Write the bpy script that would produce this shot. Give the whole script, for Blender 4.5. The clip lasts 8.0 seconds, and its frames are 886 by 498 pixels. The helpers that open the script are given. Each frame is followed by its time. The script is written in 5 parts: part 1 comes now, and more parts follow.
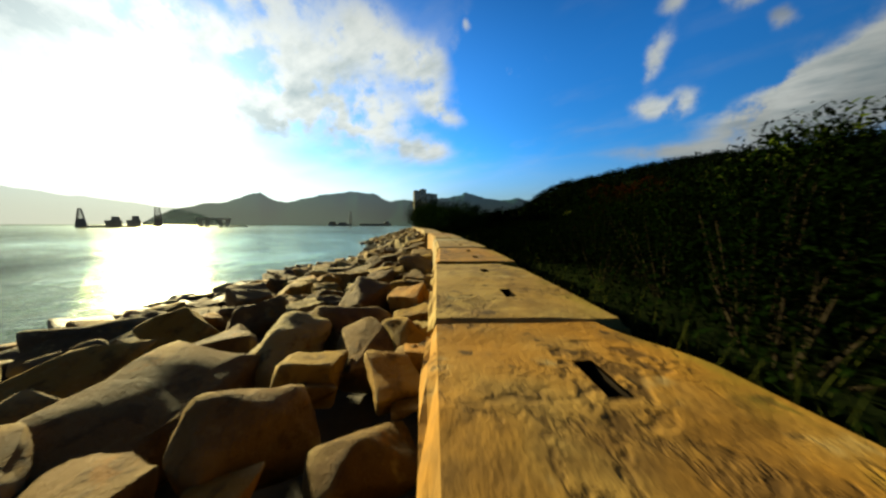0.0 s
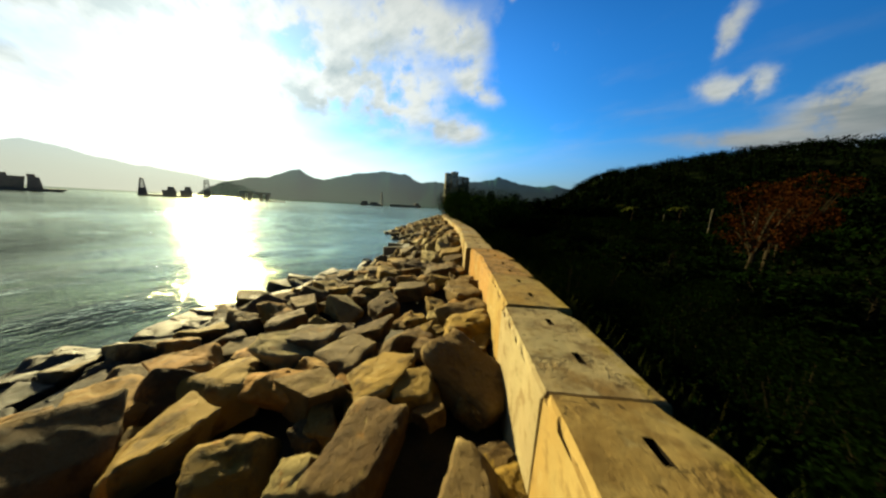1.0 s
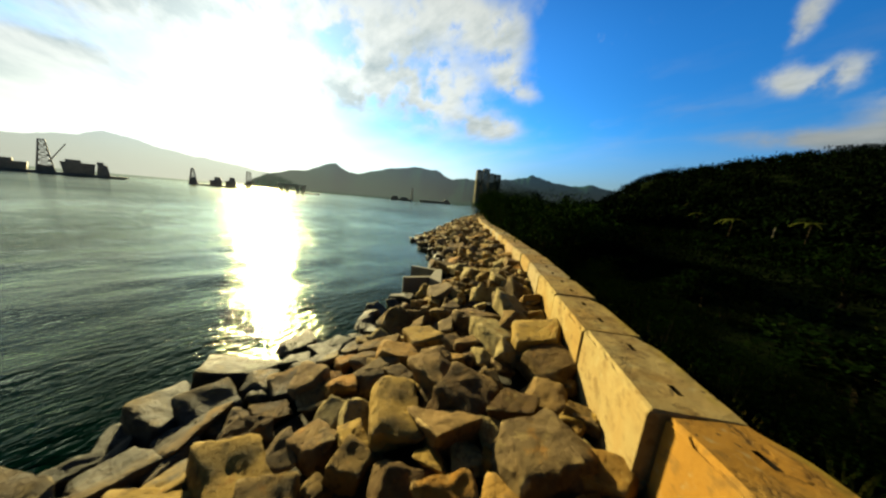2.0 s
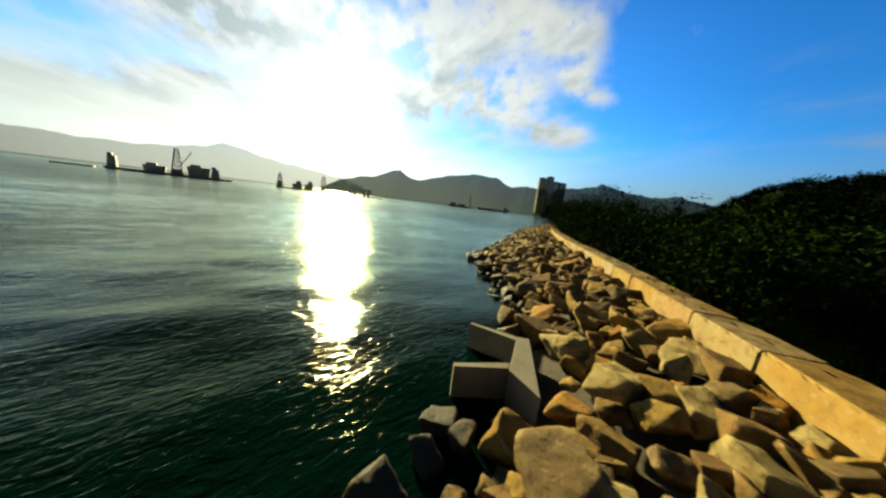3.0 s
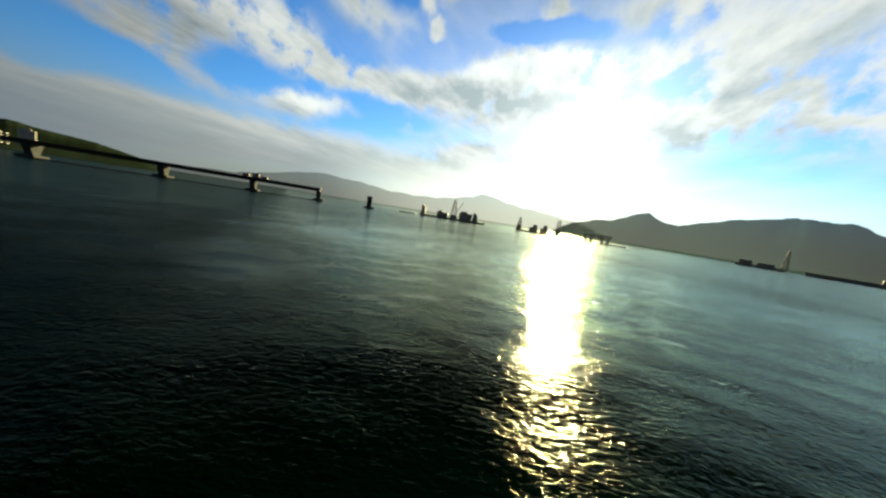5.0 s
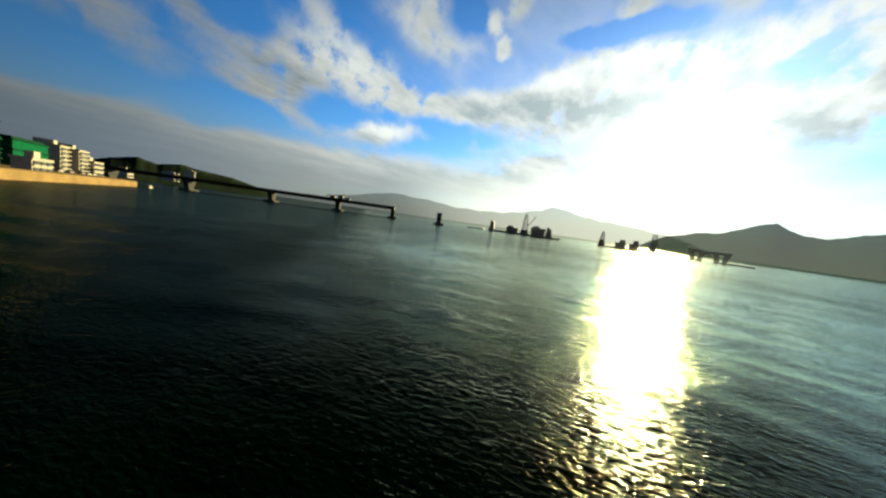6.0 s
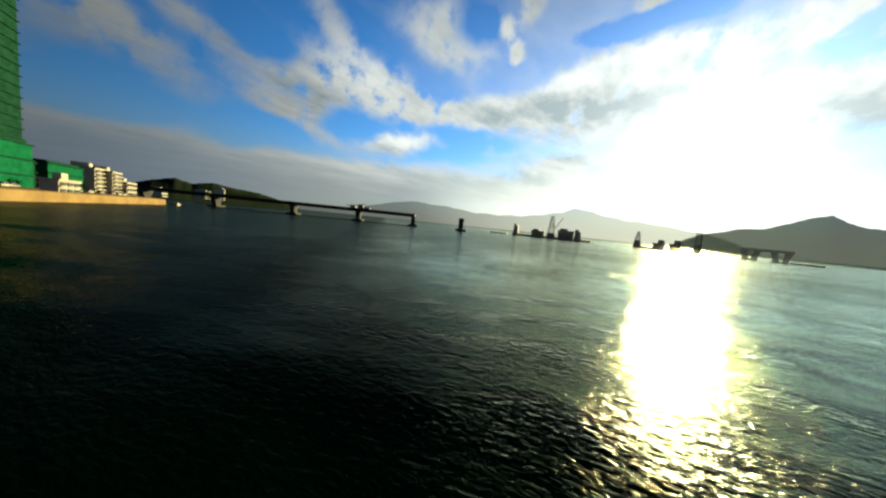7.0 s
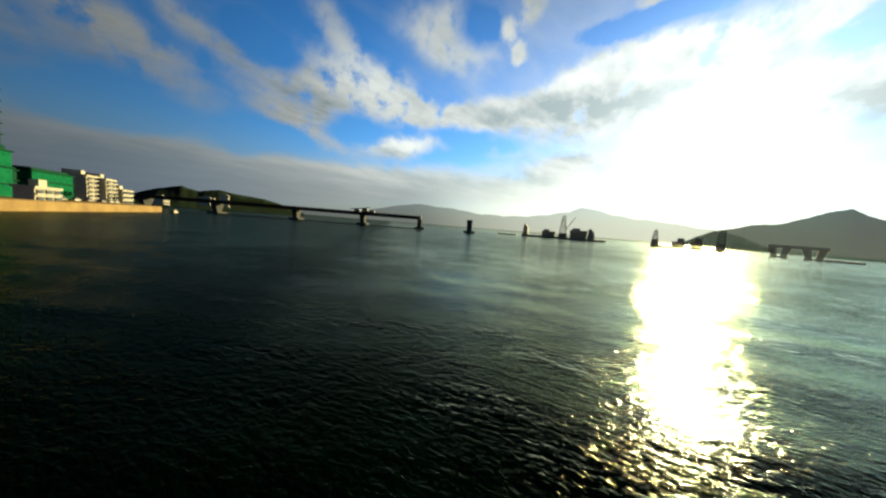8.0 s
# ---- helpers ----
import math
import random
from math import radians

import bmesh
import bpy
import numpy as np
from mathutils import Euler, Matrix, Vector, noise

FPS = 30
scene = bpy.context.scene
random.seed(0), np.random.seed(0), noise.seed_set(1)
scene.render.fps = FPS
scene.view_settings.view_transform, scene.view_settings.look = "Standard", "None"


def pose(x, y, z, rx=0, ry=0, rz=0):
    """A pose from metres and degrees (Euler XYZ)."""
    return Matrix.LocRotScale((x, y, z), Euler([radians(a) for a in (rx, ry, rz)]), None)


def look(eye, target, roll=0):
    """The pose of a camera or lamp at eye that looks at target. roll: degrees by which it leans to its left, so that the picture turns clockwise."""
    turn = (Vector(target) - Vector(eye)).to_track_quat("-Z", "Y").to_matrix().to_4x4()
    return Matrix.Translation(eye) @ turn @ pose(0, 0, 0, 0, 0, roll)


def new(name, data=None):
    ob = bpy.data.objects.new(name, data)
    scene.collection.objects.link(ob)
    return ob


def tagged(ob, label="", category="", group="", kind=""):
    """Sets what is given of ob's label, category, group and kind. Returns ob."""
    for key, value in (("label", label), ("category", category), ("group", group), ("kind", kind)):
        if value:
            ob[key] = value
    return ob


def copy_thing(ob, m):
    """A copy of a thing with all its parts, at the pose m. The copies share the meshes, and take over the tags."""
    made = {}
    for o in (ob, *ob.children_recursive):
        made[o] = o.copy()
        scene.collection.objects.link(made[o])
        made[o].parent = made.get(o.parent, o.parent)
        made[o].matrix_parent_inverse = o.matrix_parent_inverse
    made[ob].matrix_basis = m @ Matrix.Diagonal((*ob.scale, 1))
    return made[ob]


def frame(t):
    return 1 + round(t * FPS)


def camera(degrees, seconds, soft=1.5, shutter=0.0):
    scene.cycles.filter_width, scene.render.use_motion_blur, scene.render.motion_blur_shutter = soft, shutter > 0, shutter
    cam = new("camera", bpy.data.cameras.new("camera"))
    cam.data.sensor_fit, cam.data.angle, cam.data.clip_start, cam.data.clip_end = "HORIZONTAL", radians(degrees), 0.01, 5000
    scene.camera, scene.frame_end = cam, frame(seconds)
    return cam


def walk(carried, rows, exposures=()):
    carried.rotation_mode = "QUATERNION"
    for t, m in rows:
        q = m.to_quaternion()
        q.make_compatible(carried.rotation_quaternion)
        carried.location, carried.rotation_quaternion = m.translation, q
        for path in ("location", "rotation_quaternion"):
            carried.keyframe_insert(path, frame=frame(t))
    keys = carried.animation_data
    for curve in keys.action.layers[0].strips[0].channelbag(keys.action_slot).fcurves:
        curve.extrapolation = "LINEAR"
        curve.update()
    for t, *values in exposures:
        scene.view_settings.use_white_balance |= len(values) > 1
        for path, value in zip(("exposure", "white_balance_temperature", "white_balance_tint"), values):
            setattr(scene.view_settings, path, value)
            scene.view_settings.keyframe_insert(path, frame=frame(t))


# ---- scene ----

cam = camera(117.2, 8.0, soft=2.4, shutter=0.1)
PATH = [
    (0, (-0.167, 0.146, 3.568), (-0.078, 2.136, 3.389), 0.1),
    (0.5, (-0.388, 3.01, 4.107), (-0.396, 4.994, 3.851), 1.5),
    (1, (-0.971, 6.743, 4.773), (-1.082, 8.717, 4.47), 3.1),
    (1.5, (-1.909, 10.823, 5.413), (-2.115, 12.784, 5.079), 3.7),
    (1.7, (-2.429, 12.758, 5.596), (-2.671, 14.714, 5.26), 4.3),
    (2.8, (-5.03, 21.989, 5.394), (-5.621, 23.87, 5.053), 6.4),
    (3, (-5.864, 23.675, 5.407), (-6.561, 25.52, 5.075), 6.9),
    (3.5, (-8.415, 27.187, 5.821), (-9.439, 28.873, 5.495), 7.7),
    (4, (-11.693, 29.639, 6.373), (-13.033, 31.091, 6.061), 8.1),
    (4.5, (-16.282, 30.564, 7.078), (-17.905, 31.698, 6.793), 8.9),
    (5, (-21.273, 30.11, 7.084), (-23.093, 30.898, 6.826), 9.1),
    (6.5, (-37.258, 27.553, 6.124), (-39.236, 27.772, 5.925), 6.8),
    (7, (-42.904, 26.643, 5.966), (-44.888, 26.818, 5.777), 5.7),
    (7.5, (-48.669, 25.831, 5.883), (-50.654, 25.987, 5.694), 4.7),
    (8, (-54.501, 24.978, 5.853), (-56.488, 25.112, 5.676), 4.5),
]
walk(cam, [(t, look(eye, target, roll)) for t, eye, target, roll in PATH])

# ---------------------------------------------------------------- light
SUN_AZ, SUN_EL = 43.0, 14.5        # degrees left of north (+y), and above the horizon
SUN = Vector((-math.sin(radians(SUN_AZ)) * math.cos(radians(SUN_EL)),
              math.cos(radians(SUN_AZ)) * math.cos(radians(SUN_EL)), math.sin(radians(SUN_EL))))
scene.view_settings.exposure = 2.05
lamp = bpy.data.lights.new("sun", "SUN")
lamp.energy, lamp.angle, lamp.color = 5.0, radians(2.6), (1.0, 0.85, 0.42)
sun = new("sun", lamp)
sun.matrix_world = look(SUN * 200, (0, 0, 0))


class Nodes:
    """Short hand for node trees."""

    def __init__(self, tree):
        self.tree = tree
        tree.nodes.clear()

    def add(self, kind, **given):
        node = self.tree.nodes.new(kind)
        for key, value in given.items():
            setattr(node, key, value)
        return node

    def link(self, a, b):
        self.tree.links.new(a, b)

    def put(self, socket, value):
        if isinstance(value, bpy.types.NodeSocket):
            self.link(value, socket)
        else:
            socket.default_value = value

    def math(self, op, a, b=0.0, c=0.0, clamp=False):
        node = self.add("ShaderNodeMath", operation=op, use_clamp=clamp)
        for i, v in enumerate((a, b, c)):
            self.put(node.inputs[i], v)
        return node.outputs[0]

    def vmath(self, op, a, b=(0, 0, 0), out=0):
        node = self.add("ShaderNodeVectorMath", operation=op)
        self.put(node.inputs[0], a)
        self.put(node.inputs[1], b)
        return node.outputs[out]

    def noise(self, vector, scale, detail=4.0, rough=0.55, distortion=0.0):
        node = self.add("ShaderNodeTexNoise")
        if vector is not None:
            self.link(vector, node.inputs["Vector"])
        for key, v in (("Scale", scale), ("Detail", detail), ("Roughness", rough), ("Distortion", distortion)):
            node.inputs[key].default_value = v
        return node.outputs["Fac"]

    def ramp(self, value, lo, hi, to0=0.0, to1=1.0, kind="SMOOTHSTEP"):
        node = self.add("ShaderNodeMapRange", interpolation_type=kind)
        for i, v in enumerate((value, lo, hi, to0, to1)):
            self.put(node.inputs[i], v)
        return node.outputs[0]

    def mix(self, fac, a, b, blend="MIX"):
        node = self.add("ShaderNodeMix", data_type="RGBA", blend_type=blend)
        self.put(node.inputs["Factor"], fac)
        for key, v in (("A", a), ("B", b)):
            sock = [s for s in node.inputs if s.name == key and s.type == "RGBA"][0]
            self.put(sock, v if isinstance(v, bpy.types.NodeSocket) else (*v[:3], 1.0))
        return [s for s in node.outputs if s.type == "RGBA"][0]


# Clouds in the sky: azimuth, elevation, half width, half height, lean (degrees) and weight.
CLOUDS_A = [(-39.3, 25.2, 1.6, 3.2, 20, .9), (-38.6, 18.6, 2.6, 2.0, 20, .95), (-42.5, 18.2, 2.4, 2.2, 0, .95),
            (-55, 15.0, 10, 4.5, -18, 1.6), (-62, 17, 10, 6, -18, 1.4), (-43, 11, 10, 1.5, 8, .8), (-41, 30.5, 1.8, 1.4, 30, .8), (-48.5, 28.5, 2.2, 1.3, 20, .8), (-52, 24.5, 1.6, 1.2, 50, .7), (-7, 34, 1.0, 1.0, 0, .7),
            (1, 28, 7, 4.5, 30, .8), (-3, 21.5, 5.5, 2.6, 25, .95), (1.5, 15.0, 6, 2.6, 10, .85), (10, 20, 7, 6, 0, .7),
            (12, 32, 9, 5, 20, .8), (24, 27, 12, 7, 20, .75)]
CLOUDS_B = [(34, 34, 10, 2.6, -4, .6), (60, 26.5, 10, 2.8, -10, 1.0), (44, 27.5, 13, 3.0, 2, 1.0), (56, 22, 16, 4.5, -8, .9), (75, 22, 11, 2.8, -5, .95),
            (30, 20, 16, 5, 10, .8), (103, 23.5, 11, 4.6, 15, 1.0), (90, 21, 10, 2.8, 5, .95), (95, 14.5, 10, 2.2, -8, .95),
            (76.5, 34, 1.8, 2.2, 0, .95), (72.6, 37, 2.2, 3, 30, .95), (74.2, 31, 1.8, 1.6, 0, .95), (52, 35, 3, 2, 30, .9)]
CLOUDS_C = [(122, 6.5, 30, 3.6, -3, .7), (112, 19, 9, 5.5, 15, .8), (133, 18, 9, 3, 20, .5), (125, 4.5, 26, 4.2, -6, .7), (142, 6.0, 16, 4.0, -5, .9), (95, 7, 26, 4.2, -4, .8), (65, 9, 14, 4, -12, .8), (64, 13.5, 7, 2, -8, .6),
            (128, 24, 11, 2.2, 25, .6), (138, 22, 9, 2, 15, .5), (110, 31, 6, 2.4, 30, .7), (88, 33, 10, 4.5, 10, .75), (116, 16, 13, 1.6, 22, .5),
            (-20, 13, 15, 4, -5, .16), (116, 19, 34, 14, 5, .10), (160, 20, 20, 10, 0, .7)]

# Gaps of blue between the clouds, and the shaded undersides of the thicker ones, written the same way.
GAPS = [(86, 18, 4, 2.7, 0, .7), (79.5, 16.5, 8, 1.8, 0, .6), (54, 32.6, 9, 1.7, -3, 1.2), (45, 32.4, 4, 1.2, 0, .6), (106, 16.5, 5, 2.6, 0, .8), (137, 12, 6, 3.6, -5, 1.2),
        (120.5, 25.5, 5, 2.8, 10, .9), (82.5, 34, 5.5, 3.2, 0, .9), (119, 12.8, 7, 2.2, -5, .9), (86.5, 13.8, 8, 2, 0, .5), (123, 10, 3, 2.4, 0, .5), (-12, 25, 9, 12, 0, .8)]
SHADES = [(23.5, 17.0, 8.5, 2.6, -3, 1.0), (4.6, 15.4, 5, 2.4, -3, .9), (58, 22.4, 10, 2.2, -4, 1.0), (45, 23.0, 7, 1.7, 6, 1.0), (37.5, 24.0, 4, 2.0, 10, .9), (31, 17.4, 4, 2.6, 4, .9), (69, 22.6, 9, 2.0, -8, .7), (64, 14.8, 3.5, .9, 0, .8),
          (111, 19.0, 8, 2.2, -12, .5), (113, 4.2, 17, 3.2, -3, .6), (135, 6.0, 14, 3.0, -3, .6), (88, 5, 12, 2.4, 0, .5), (70, 10, 10, 2, -6, .4), (80, 8, 14, 4, -4, .8)]

# Clouds and rims of clouds that catch the sun full on.
SUNLIT = [(-40, 19, 7, 5, 0, .35), (-39, 26, 5, 4, 0, .2), (-56, 18, 14, 6, -15, .4), (-46, 30, 9, 4, 0, .2), (59, 27.4, 9, 1.4, -9, .35), (45, 29.0, 8, 1.3, 3, .35), (96, 15, 8, 1.8, -6, .35), (104, 24.5, 8, 4, 10, .2)]


def make_sky():
    world = bpy.data.worlds.new("sky")
    scene.world = world
    world.use_nodes = True
    n = Nodes(world.node_tree)
    coord = n.add("ShaderNodeTexCoord").outputs["Generated"]
    way = n.vmath("NORMALIZE", coord)
    sep = n.add("ShaderNodeSeparateXYZ")
    n.link(way, sep.inputs[0])
    x, y, z = sep.outputs
    deg = 180 / math.pi
    az = n.math("MULTIPLY", n.math("ARCTAN2", n.math("MULTIPLY", x, -1.0), y), deg)
    el = n.math("MULTIPLY", n.math("ARCSINE", z), deg)
    flat = n.add("ShaderNodeCombineXYZ")
    n.link(az, flat.inputs[0])
    n.link(el, flat.inputs[1])
    # ragged edges: the plane of the clouds is bent by noise
    warp = n.add("ShaderNodeTexNoise")
    n.link(way, warp.inputs["Vector"])
    warp.inputs["Scale"].default_value, warp.inputs["Detail"].default_value = 8.0, 5.0
    warp.inputs["Roughness"].default_value = 0.58
    bend = n.vmath("SCALE", n.vmath("SUBTRACT", warp.outputs["Color"], (0.5, 0.5, 0.5)))
    n.link(n.ramp(el, 6.0, 18.0, 1.0, 4.2), bend.node.inputs["Scale"])
    place = n.vmath("ADD", flat.outputs[0], bend)

    def blobs(rows, grow, total=None, here=place):
        """The sum of soft ellipses, worked out eight at a time to spare the shader's memory."""
        for i, (caz, cel, ra, re, lean, weight) in enumerate(rows):
            if total is not None and i % 8 == 0:
                turn = n.add("ShaderNodeVectorMath", operation="MULTIPLY_ADD")
                n.link(total, turn.inputs[0])
                turn.inputs[1].default_value = (1e-9, 1e-9, 1e-9)
                n.link(place, turn.inputs[2])
                here = turn.outputs[0]
            m = n.add("ShaderNodeMapping", vector_type="TEXTURE")
            n.link(here, m.inputs["Vector"])
            m.inputs["Location"].default_value = (caz, cel, 0)
            m.inputs["Rotation"].default_value = (0, 0, radians(lean))
            m.inputs["Scale"].default_value = (ra * grow, re * grow, 1)
            r = n.vmath("LENGTH", m.outputs[0], out=1)
            part_of = n.ramp(r, 1.0, 0.1, 0.0, weight)
            total = part_of if total is None else n.math("ADD", total, part_of)
        return total

    gaps = [(*row[:5], -row[5]) for row in GAPS]
    total = blobs(CLOUDS_A + CLOUDS_B + CLOUDS_C + gaps, 1.45)
    shade = n.math("MULTIPLY", blobs(SHADES, 1.55), 0.72)
    # the layer of clouds as a plane overhead, drawn out towards the sun
    rise = n.math("DIVIDE", 1.0, n.math("ADD", n.math("MAXIMUM", z, 0.0), 0.10))
    px, py = n.math("MULTIPLY", x, rise), n.math("MULTIPLY", y, rise)
    sa, ca = math.sin(radians(SUN_AZ)), math.cos(radians(SUN_AZ))
    along = n.math("ADD", n.math("MULTIPLY", px, -sa), n.math("MULTIPLY", py, ca))
    across = n.math("ADD", n.math("MULTIPLY", px, ca), n.math("MULTIPLY", py, sa))
    layer = n.add("ShaderNodeCombineXYZ")
    n.link(n.math("MULTIPLY", along, 0.58), layer.inputs[0])
    n.link(across, layer.inputs[1])
    puffs = n.noise(layer.outputs[0], 2.4, 7.0, 0.48, 0.2)
    fine = n.noise(layer.outputs[0], 11.0, 5.0, 0.58)
    dense = n.math("ADD", total, n.math("MULTIPLY", n.math("SUBTRACT", puffs, 0.5), n.ramp(el, 5.0, 17.0, 0.12, 0.95)))
    dense = n.math("ADD", dense, n.math("MULTIPLY", n.math("SUBTRACT", fine, 0.5), n.ramp(el, 5.0, 17.0, 0.03, 0.20)))
    facing = n.vmath("DOT_PRODUCT", way, tuple(SUN), out=1)
    near = n.math("MAXIMUM", facing, 0.0)
    # a thin veil on the side of the sun
    dense = n.math("ADD", dense, n.ramp(near, 0.45, 0.95, 0.0, 0.34))
    cover = n.ramp(dense, -0.05, 1.02)
    # light through the veil round the sun
    core = n.math("MULTIPLY", n.math("POWER", near, 150.0), 8.0)
    halo = n.math("MULTIPLY", n.math("POWER", near, 40.0), 2.4)
    wide = n.math("MULTIPLY", n.math("POWER", near, 4.0), 0.34)
    glow = n.math("ADD", core, n.math("ADD", halo, wide))
    sky = n.add("ShaderNodeTexSky", sky_type="NISHITA", sun_disc=False)
    sky.sun_elevation, sky.sun_rotation = radians(SUN_EL), radians(-SUN_AZ)
    sky.air_density, sky.dust_density, sky.ozone_density = 1.0, 0.3, 3.0
    hue = n.add("ShaderNodeHueSaturation")
    n.link(sky.outputs[0], hue.inputs["Color"])
    hue.inputs["Saturation"].default_value, hue.inputs["Value"].default_value = 1.25, 1.12
    blue = n.mix(1.0, hue.outputs[0], n.mix(n.ramp(az, 5.0, 75.0), (0.37, 0.92, 1.26), (0.75, 0.93, 1.06)), "MULTIPLY")
    body = n.math("ADD", n.noise(layer.outputs[0], 2.2, 5.0, 0.55), n.math("MULTIPLY", dense, 0.10))
    body = n.math("ADD", n.math("MULTIPLY", n.math("SUBTRACT", body, 0.70), n.ramp(el, 4.0, 15.0, 0.3, 1.0)), 0.70)
    tone = n.math("ADD", n.ramp(body, 0.50, 0.82, 0.0, 0.75), n.math("MULTIPLY", n.math("SUBTRACT", fine, 0.5), n.ramp(el, 8.0, 18.0, 0.2, 1.3)))
    tone = n.math("ADD", tone, shade, clamp=True)
    grey = n.mix(tone, (4.3, 4.6, 4.4), (2.1, 2.6, 2.7))
    # clouds towards the sun are lit through, those away from it are dimmer
    lit = n.vmath("SCALE", grey)
    n.link(n.math("ADD", n.math("ADD", n.ramp(facing, 0.25, 0.97, 0.55, 1.12, "LINEAR"), n.ramp(el, 14.0, 5.0, 0.0, 0.4)), blobs(SUNLIT, 1.6)), lit.node.inputs["Scale"])
    grey = lit
    cloudy = n.mix(cover, blue, grey)
    # haze low over the water
    low = n.ramp(el, 15.0, 0.0, 0.0, 0.95)
    hazy = n.mix(low, cloudy, n.mix(n.ramp(near, 0.60, 0.99), n.mix(n.ramp(facing, -0.1, 0.5), (1.4, 1.85, 2.35), (1.75, 1.92, 1.82)), (7.2, 7.6, 6.2)))
    shine = n.vmath("SCALE", n.mix(n.ramp(el, 14.0, 0.0), (0.92, 0.99, 0.90), (0.97, 0.97, 0.72)))
    n.link(glow, shine.node.inputs["Scale"])
    final = n.mix(1.0, hazy, shine, "ADD")
    # the sky deepens towards the zenith and away from the sun
    deep = n.math("MULTIPLY", n.ramp(el, 24.0, 62.0, 0.87, 0.12), n.ramp(facing, -0.45, 0.72, 0.24, 1.0))
    deep = n.math("MULTIPLY", deep, n.ramp(az, -22.0, -60.0, 1.0, 1.35))
    final = n.vmath("SCALE", final)
    n.link(deep, final.node.inputs["Scale"])
    back = n.add("ShaderNodeBackground")
    n.link(final, back.inputs["Color"])
    back.inputs["Strength"].default_value = 0.05
    out = n.add("ShaderNodeOutputWorld")
    n.link(back.outputs[0], out.inputs["Surface"])


make_sky()


# ---------------------------------------------------------------- materials
def material(name, rough=0.8, metallic=0.0, specular=0.5):
    m = bpy.data.materials.new(name)
    m.use_nodes = True
    n = Nodes(m.node_tree)
    bsdf = n.add("ShaderNodeBsdfPrincipled")
    out = n.add("ShaderNodeOutputMaterial")
    n.link(bsdf.outputs[0], out.inputs["Surface"])
    bsdf.inputs["Roughness"].default_value = rough
    bsdf.inputs["Metallic"].default_value = metallic
    bsdf.inputs["Specular IOR Level"].default_value = specular
    return m, n, bsdf


def bump(n, bsdf, height, strength=0.4, distance=0.02):
    node = n.add("ShaderNodeBump")
    node.inputs["Strength"].default_value, node.inputs["Distance"].default_value = strength, distance
    n.link(height, node.inputs["Height"])
    n.link(node.outputs[0], bsdf.inputs["Normal"])


def mottled(name, dark, light, scale, rough=0.85, relief=0.3, distance=0.02, fine=14.0, specular=0.4, per=None, clear=0.0):
    """A matt surface with patches and grain between two colours. clear: transparency, which puts haze into the surface
    of far things.
    """
    m, n, bsdf = material(name, rough, 0, specular)
    pos = n.add("ShaderNodeTexCoord").outputs["Object"]
    big = n.noise(pos, scale, 5.0, 0.6)
    small = n.noise(pos, scale * fine, 6.0, 0.65)
    f = n.ramp(n.math("ADD", n.math("MULTIPLY", big, 0.65), n.math("MULTIPLY", small, 0.35)), 0.33, 0.66)
    colour = n.mix(f, dark, light)
    if per:
        geo = n.add("ShaderNodeNewGeometry").outputs["Random Per Island"] if per == "island" else n.add("ShaderNodeObjectInfo").outputs["Random"]
        colour = n.mix(1.0, colour, n.mix(geo, (0.62, 0.62, 0.62), (1.25, 1.25, 1.25)), "MULTIPLY")
    n.link(colour, bsdf.inputs["Base Color"])
    bump(n, bsdf, n.math("ADD", big, n.math("MULTIPLY", small, 0.4)), relief, distance)
    bsdf.inputs["Alpha"].default_value = 1.0 - clear
    return m


